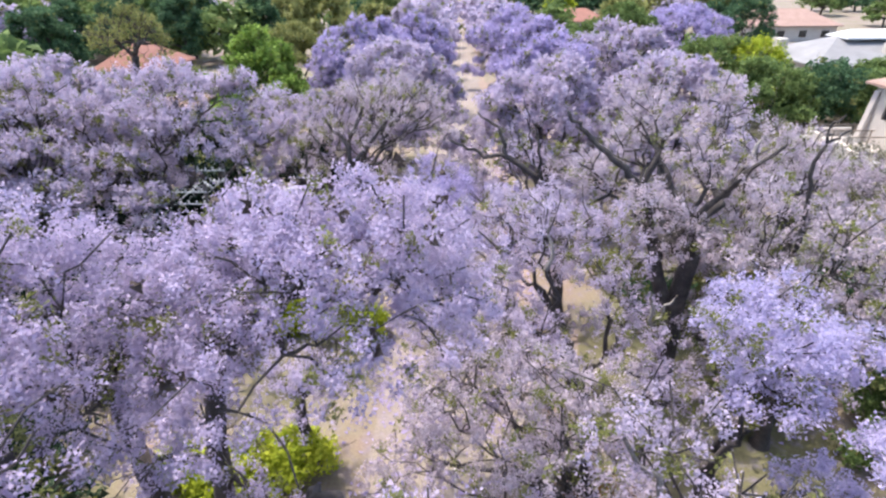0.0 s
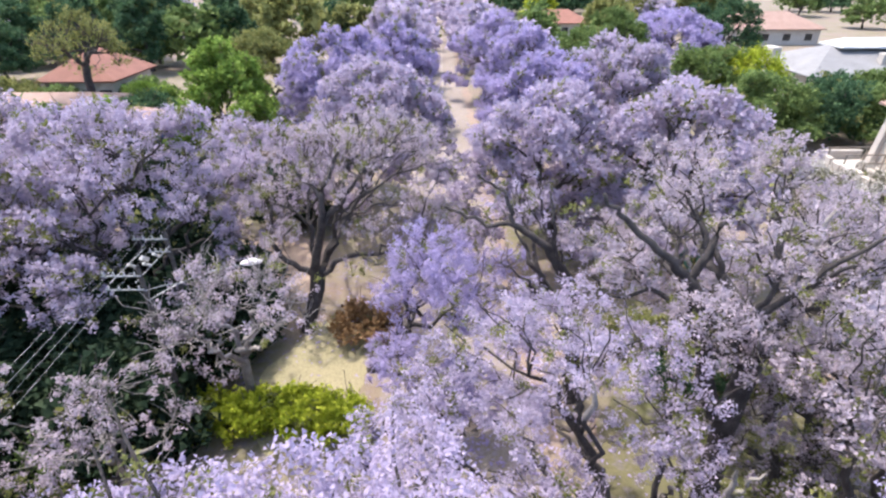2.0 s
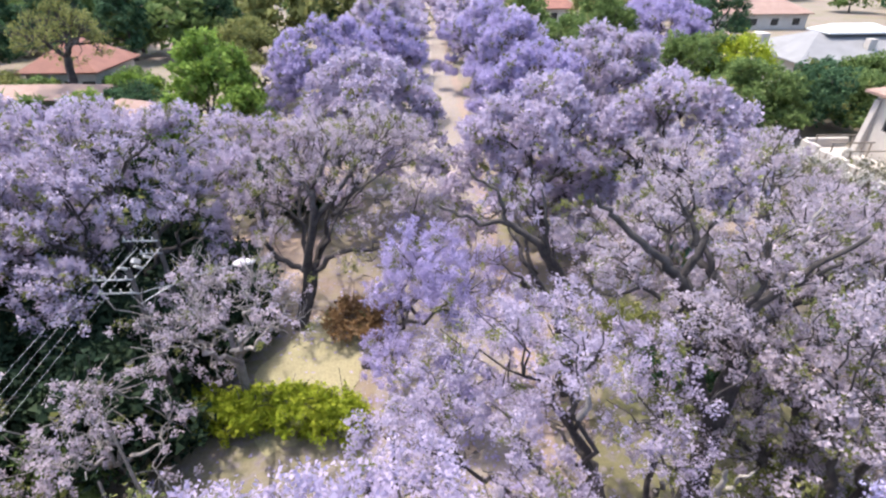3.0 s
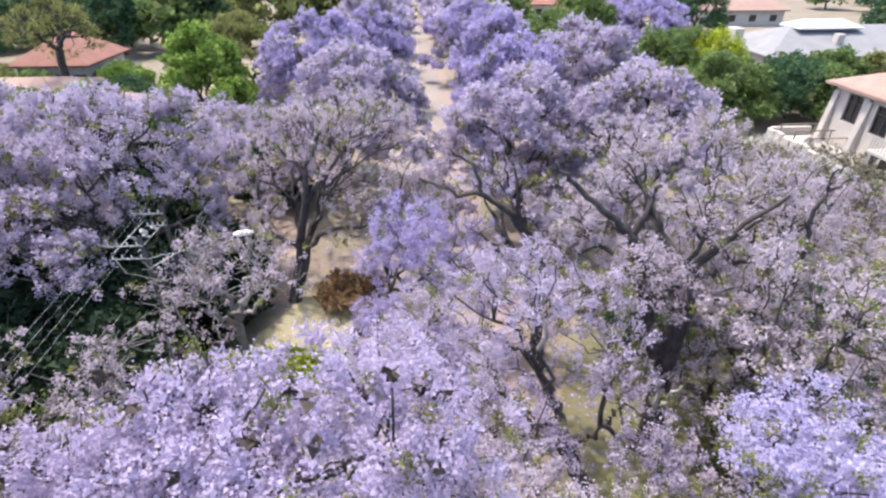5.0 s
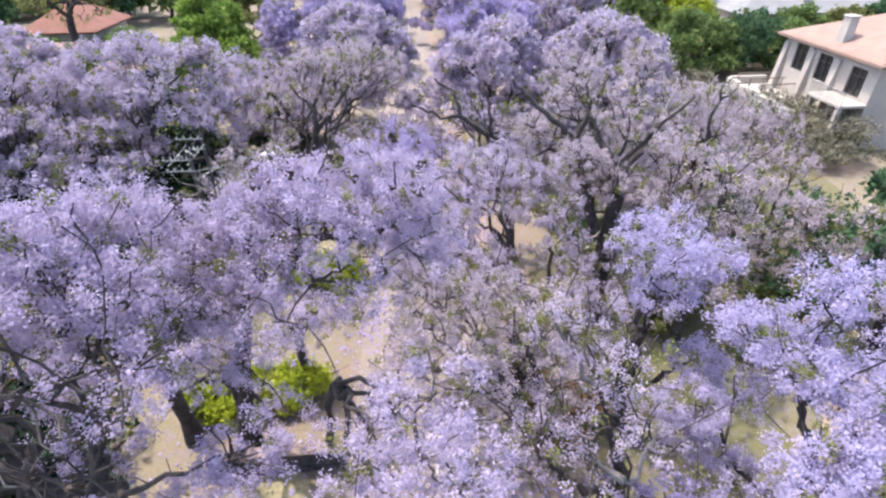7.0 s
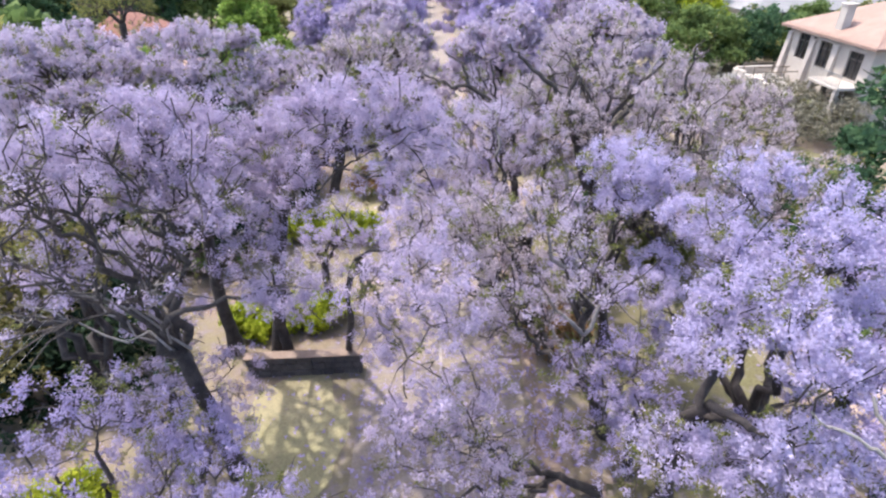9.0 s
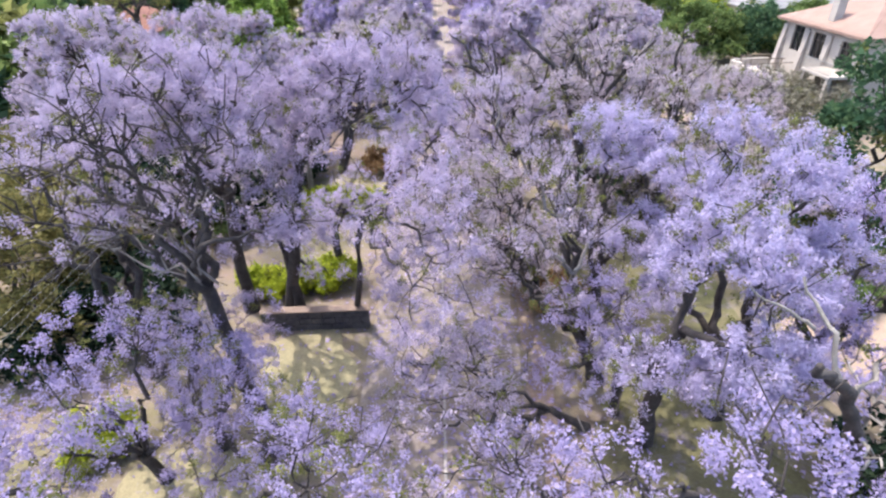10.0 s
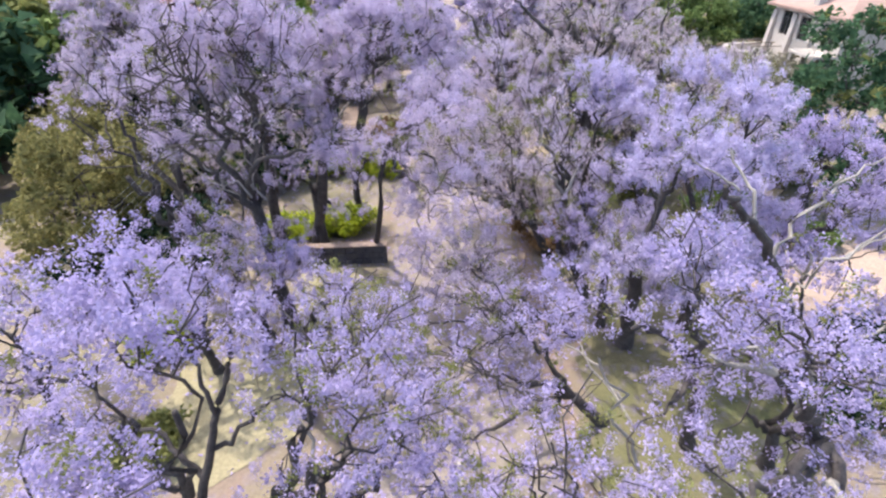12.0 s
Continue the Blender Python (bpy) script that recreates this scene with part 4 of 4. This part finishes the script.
white_house()
terrace()
grey = garden_house("long house with a pale grey sheet roof among garden trees", 43.2, 76.0, 67.0, 79.5, 3.6, 6.4, 6.3, PLASTER, GREYROOF, 7)
part("roof_panel", hip_roof(bmesh.new(), 48.5, 57.0, 71.0, 75.5, 6.3, 7.1, 1.6), WHITEROOF, grey, "bright white roof section")
part("gable", box(bmesh.new(), 41.9, 43.1, 74.0, 76.0, 0, 5.9, 0.05), PLASTER, grey, "white end gable")
part("chimney", box(bmesh.new(), 52.0, 52.9, 68.6, 69.5, 4.0, 5.9, 0.03), PLASTER, grey)
garden_house("low house with a red tiled hipped roof behind trees", -47.6, -39.6, 69.5, 79.0, 3.2, 6.2, 3.9, PLASTER, REDTILE, 4)
garden_house("low outbuilding with a faded pink tiled roof", -48.5, -35.5, 59.5, 64.5, 2.6, 3.6, 2.6, PLASTER, TERRA, 3)
garden_house("small outbuilding with blue walls and a pink tiled roof", -31.6, -27.6, 52.6, 56.8, 2.5, 3.6, 1.8, BLUEWALL, TERRA, 1)
garden_house("distant house with a pink tiled roof", -62.0, -46.0, 122.0, 132.0, 3.0, 5.6, 4.5, PLASTER, TERRA, 4)
garden_house("distant house with a pink tiled roof", 60.0, 78.0, 118.0, 130.0, 3.0, 6.0, 5.0, PLASTER, TERRA, 4)
garden_house("distant house with a red tiled roof", 20.0, 34.0, 132.0, 142.0, 3.0, 5.6, 4.5, PLASTER, REDTILE, 4)


# ---- power line ----
def power_pole(x, y, label, arms):
    """A pole whose crossarms reach out to one side; an arm is (height, length)."""
    p = tagged(new("power_pole"), label, "pole", "power poles")
    p.location = (x, y, 0)
    v, f = tubes([(np.array([[0, 0, -0.1], [0, 0, 3.6], [0, 0, 7.3]]), [0.11, 0.095, 0.075])], 10)
    mesh_np("pole", v, f, POLEWOOD, p, "", True)
    for z, reach in arms:
        part("crossarm", box(bmesh.new(), -reach, 0.08, -0.12, -0.08, z - 0.024, z + 0.024, 0.005), STEEL, p)
        for k in range(4):
            bm = bmesh.new()
            bmesh.ops.create_cone(bm, cap_ends=True, segments=10, radius1=0.035, radius2=0.02, depth=0.13, matrix=Matrix.Translation((-reach * (0.08 + 0.28 * k), -0.1, z + 0.09)))
            part("insulator", bm, KERB, p, "pale porcelain insulator")
    return p


POLES = ((-10.55, -21.0), (-10.5, 19.2), (-10.78, 21.7), (-11.4, 60.0))
for x, y in POLES:
    pole = power_pole(x, y, "dark wooden power pole with steel crossarms and pale insulators", ((7.02, 1.18), (6.5, 0.7 if y == 21.7 else 1.16)))
    if y == 19.2:
        for k, (a, b) in enumerate(((-0.25, 0.9), (-0.55, 1.3), (-0.85, 1.0), (-0.4, 1.8), (-0.75, 1.7))):
            bm = bmesh.new()
            bmesh.ops.create_cone(bm, cap_ends=True, segments=8, radius1=0.06, radius2=0.05, depth=0.42, matrix=Matrix.Translation((a, b, 6.86 - 0.05 * k)) @ Matrix.Rotation(radians(50), 4, "X"))
            part("fuse", bm, KERB, pole, "pale porcelain fuse holder")
        for a in (-0.18, -1.0):
            part("stay_rail", box(bmesh.new(), a - 0.012, a + 0.012, -0.07, 2.4, 6.73, 6.755), STEEL, pole)
for k in range(4):
    for (xa, y0), (xb, y1) in zip(POLES, POLES[1:]):
        t = np.linspace(0, 1, 14)
        sag = 0.6 * 4 * t * (1 - t) * (y1 - y0) / 40
        out = 1.18 * (0.08 + 0.28 * k)
        v, f = tubes([(np.stack([xa + (xb - xa) * t - out, y0 + (y1 - y0) * t - 0.1, 7.24 - sag], 1), np.full(14, 0.0045))], 4)
        tagged(mesh_np("power_cable", v, f, STEEL), "thin overhead power cable strung between the poles", "cable", "power cables")


def street_lamp():
    """A long pale bracket from the pole, with a flat white lantern at its end."""
    w = tagged(new("street_lamp"), "white street lantern on a long pale bracket from a power pole", "street lamp")
    w.location = (-10.45, 19.12, 0)
    t = np.linspace(0, 1, 9)[:, None]
    a, b = np.array([0.0, 0.0, 6.05]), np.array([2.35, 1.95, 6.2])
    v, f = tubes([(a + (b - a) * t + np.array([0, 0, 0.22]) * (4 * t * (1 - t)), np.full(9, 0.02))], 8)
    mesh_np("bracket", v, f, STEEL, w, "", True)
    v, f = tubes([(np.array([[0.0, 0.0, 6.45], [0.4, 0.33, 6.42], [0.85, 0.7, 6.3]]), np.full(3, 0.015))], 6)
    mesh_np("stay", v, f, STEEL, w, "", True)
    bm = bmesh.new()
    bmesh.ops.create_uvsphere(bm, u_segments=18, v_segments=10, radius=0.5)
    for q in bm.verts:
        q.co = Vector((q.co.x * 0.8, q.co.y * 0.38, max(q.co.z, -0.06) * 0.3))
    turn = Matrix.Translation((2.75, 2.12, 6.22)) @ Matrix.Rotation(radians(14), 4, "Z")
    bmesh.ops.transform(bm, matrix=turn, verts=bm.verts)
    head = part("lantern", bm, PAINT, w, "flat white lantern hood")
    part("diffuser", bmesh.ops.transform(bm2 := box(bmesh.new(), -0.36, 0.36, -0.14, 0.14, -0.075, -0.028, 0.02), matrix=turn, verts=bm2.verts) or bm2, GLASS, head)


street_lamp()


# ---- low wall on the verge ----
def verge_wall():
    w = tagged(new("garden_wall"), "low dark stone wall with a pale sandy coping on the verge", "wall")
    rng = random.Random(4)
    for r in range(3):
        x = -8.2
        while x < -3.7:
            step = rng.uniform(0.38, 0.62)
            part("stone", box(bmesh.new(), x, min(x + step - 0.02, -3.65), 8.2 + rng.uniform(-0.02, 0.02), 8.55, r * 0.33, r * 0.33 + 0.31, 0.02), DARKWALL, w)
            x += step
    part("coping", box(bmesh.new(), -8.25, -3.62, 8.15, 8.58, 0.98, 1.05, 0.02), COPING, w, "pale sandy coping")
    return w


verge_wall()
green_tree(352, 20.8, 19.6, 3.8, 1.9, 3.0, DARK, "round bluish-green bush on the lawn", "bush", size=0.09, per=14)
shrub(331, -13.2, 16.4, 3.2, 1.7, GREEN, "sunlit green shrub at the edge of the dark undergrowth")
shrub(330, 14.2, 0.7, 1.2, 0.8, WHITEFLOWER, "small shrub with white flowers beside the sandy yard")


def green_fence():
    """A run of green upright boards between posts."""
    w = tagged(new("garden_fence"), "green painted board fence beside a sandy driveway", "fence")
    a, b = Vector((13.2, 28.2, 0)), Vector((14.0, 34.0, 0))
    d = (b - a).normalized()
    turn = Matrix.Rotation(math.atan2(d.y, d.x), 4, "Z")
    n = 24
    me = None
    for k in range(n):
        ob = part("board", box(bmesh.new(), -0.11, 0.11, -0.012, 0.012, 0.05, 1.62, 0.004), GREENPAINT, w) if me is None else new("board", me)
        me, ob.parent = ob.data, w
        ob.matrix_local = Matrix.Translation(a + (b - a) * (k + 0.5) / n) @ turn
    for k in range(5):
        ob = part("post", box(bmesh.new(), -0.05, 0.05, 0.014, 0.11, 0, 1.75, 0.008), WOOD, w)
        ob.matrix_local = Matrix.Translation(a + (b - a) * k / 4) @ turn


green_fence()

# ---- gardens and woods beyond ----
PROTO = []
for k, (tint, d, lab, nm) in enumerate(((GREEN, 5.0, "green garden tree in the distance", "tree"), (DARK, 6.5, "dark green garden tree in the distance", "tree"),
                                        (OLIVE, 5.0, "olive-green garden tree in the distance", "tree"), (MAUVE, 5.0, "jacaranda in bloom in the distance", "jacaranda_tree"),
                                        (LIME, 5.0, "light green garden tree in the distance", "tree"))):
    PROTO.append(green_tree(200 + k, -70 - 14 * k, 110, 9.5, 5.2, d, tint, lab, nm, size=0.46, per=4, dens=0.5, wisps=0, spread=0.5))
rng = random.Random(11)
KEEP = ((-66, -36, 66, 96), (34, 98, 50, 98), (-54, -24, 40, 68), (-90, -60, 60, 84), (30, 44, 60, 84), (24, 48, 26, 52), (-66, -42, 112, 134), (56, 82, 108, 132), (16, 38, 122, 144), (42, 84, 84, 124))
count = 0
for _ in range(1200):
    y = rng.uniform(70, 330)
    x = rng.uniform(-0.95 * y - 12, 0.95 * y + 12)
    if rng.random() < 0.25:
        y = rng.uniform(5, 40)
        x = rng.choice((-1, 1)) * rng.uniform(31, 55)
    if (abs(x) < 14 and y < 90) or abs(x) < 6 or any(a < x < b and c < y < d for a, b, c, d in KEEP) or (24 < x < 44 and y < 62):
        continue
    pick = rng.choices(range(5), (5, 5, 4, 2.2, 0.4))[0]
    if abs(x) < 13:
        pick = 3
    k = rng.uniform(0.75, 1.35)
    copy_thing(PROTO[pick], Matrix.Translation((x, y, 0)) @ Matrix.Rotation(rng.uniform(0, 6.28), 4, "Z") @ Matrix.Diagonal((k * rng.uniform(0.9, 1.15), k, k * rng.uniform(0.8, 1.15), 1)))
    count += 1
    if count > 235:
        break

for k, y in enumerate(range(92, 200, 12)):
    for side in (-1, 1):
        w = rng.uniform(0.9, 1.15)
        copy_thing(PROTO[3], Matrix.Translation((side * rng.uniform(6.0, 7.2), y + rng.uniform(-2, 2), 0)) @ Matrix.Rotation(rng.uniform(0, 6.28), 4, "Z") @ Matrix.Diagonal((w, w, w, 1)))

# a wooded rise that closes the view
rx = np.linspace(-900, 900, 90)
hz = 22 + 9 * np.sin(rx / 130.0) + 6 * np.sin(rx / 47.0 + 1) + np.random.default_rng(5).normal(0, 1.6, 90)
v = np.concatenate([np.stack([rx, np.full(90, 380.0), np.zeros(90)], 1), np.stack([rx, np.full(90, 470.0), hz * 0.8], 1), np.stack([rx, np.full(90, 640.0), hz], 1)])
i = np.arange(89)
f = np.concatenate([np.stack([i + r * 90, i + 1 + r * 90, i + 1 + (r + 1) * 90, i + (r + 1) * 90], 1) for r in range(2)])
tagged(mesh_np("backdrop", v, f, FARWOOD), "distant wooded rise", "hill", "", "structure")

# ---- fallen petals ----
rng = np.random.default_rng(21)
n = 20000
px = np.where(rng.random(n) < 0.6, rng.uniform(-3.6, 3.6, n), rng.normal(0, 8.0, n))
py = rng.uniform(-14, 45, n)
cl = np.sin(px * 1.7 + 1.3 * np.sin(py * 0.6)) * np.sin(py * 0.9 + np.sin(px)) > rng.uniform(-1.2, 0.8, n)
c = np.stack([px, py, np.full(n, 0.045)], 1)[cl]
v, f = flecks(rng, c, 0.075, 0.9)
v[:, 2] = np.clip(v[:, 2], 0.036, 0.09)
tagged(mesh_np("fallen_petals", v, f, PETAL), "fallen lavender petals strewn over street and verge", "petals", "", "stuff")
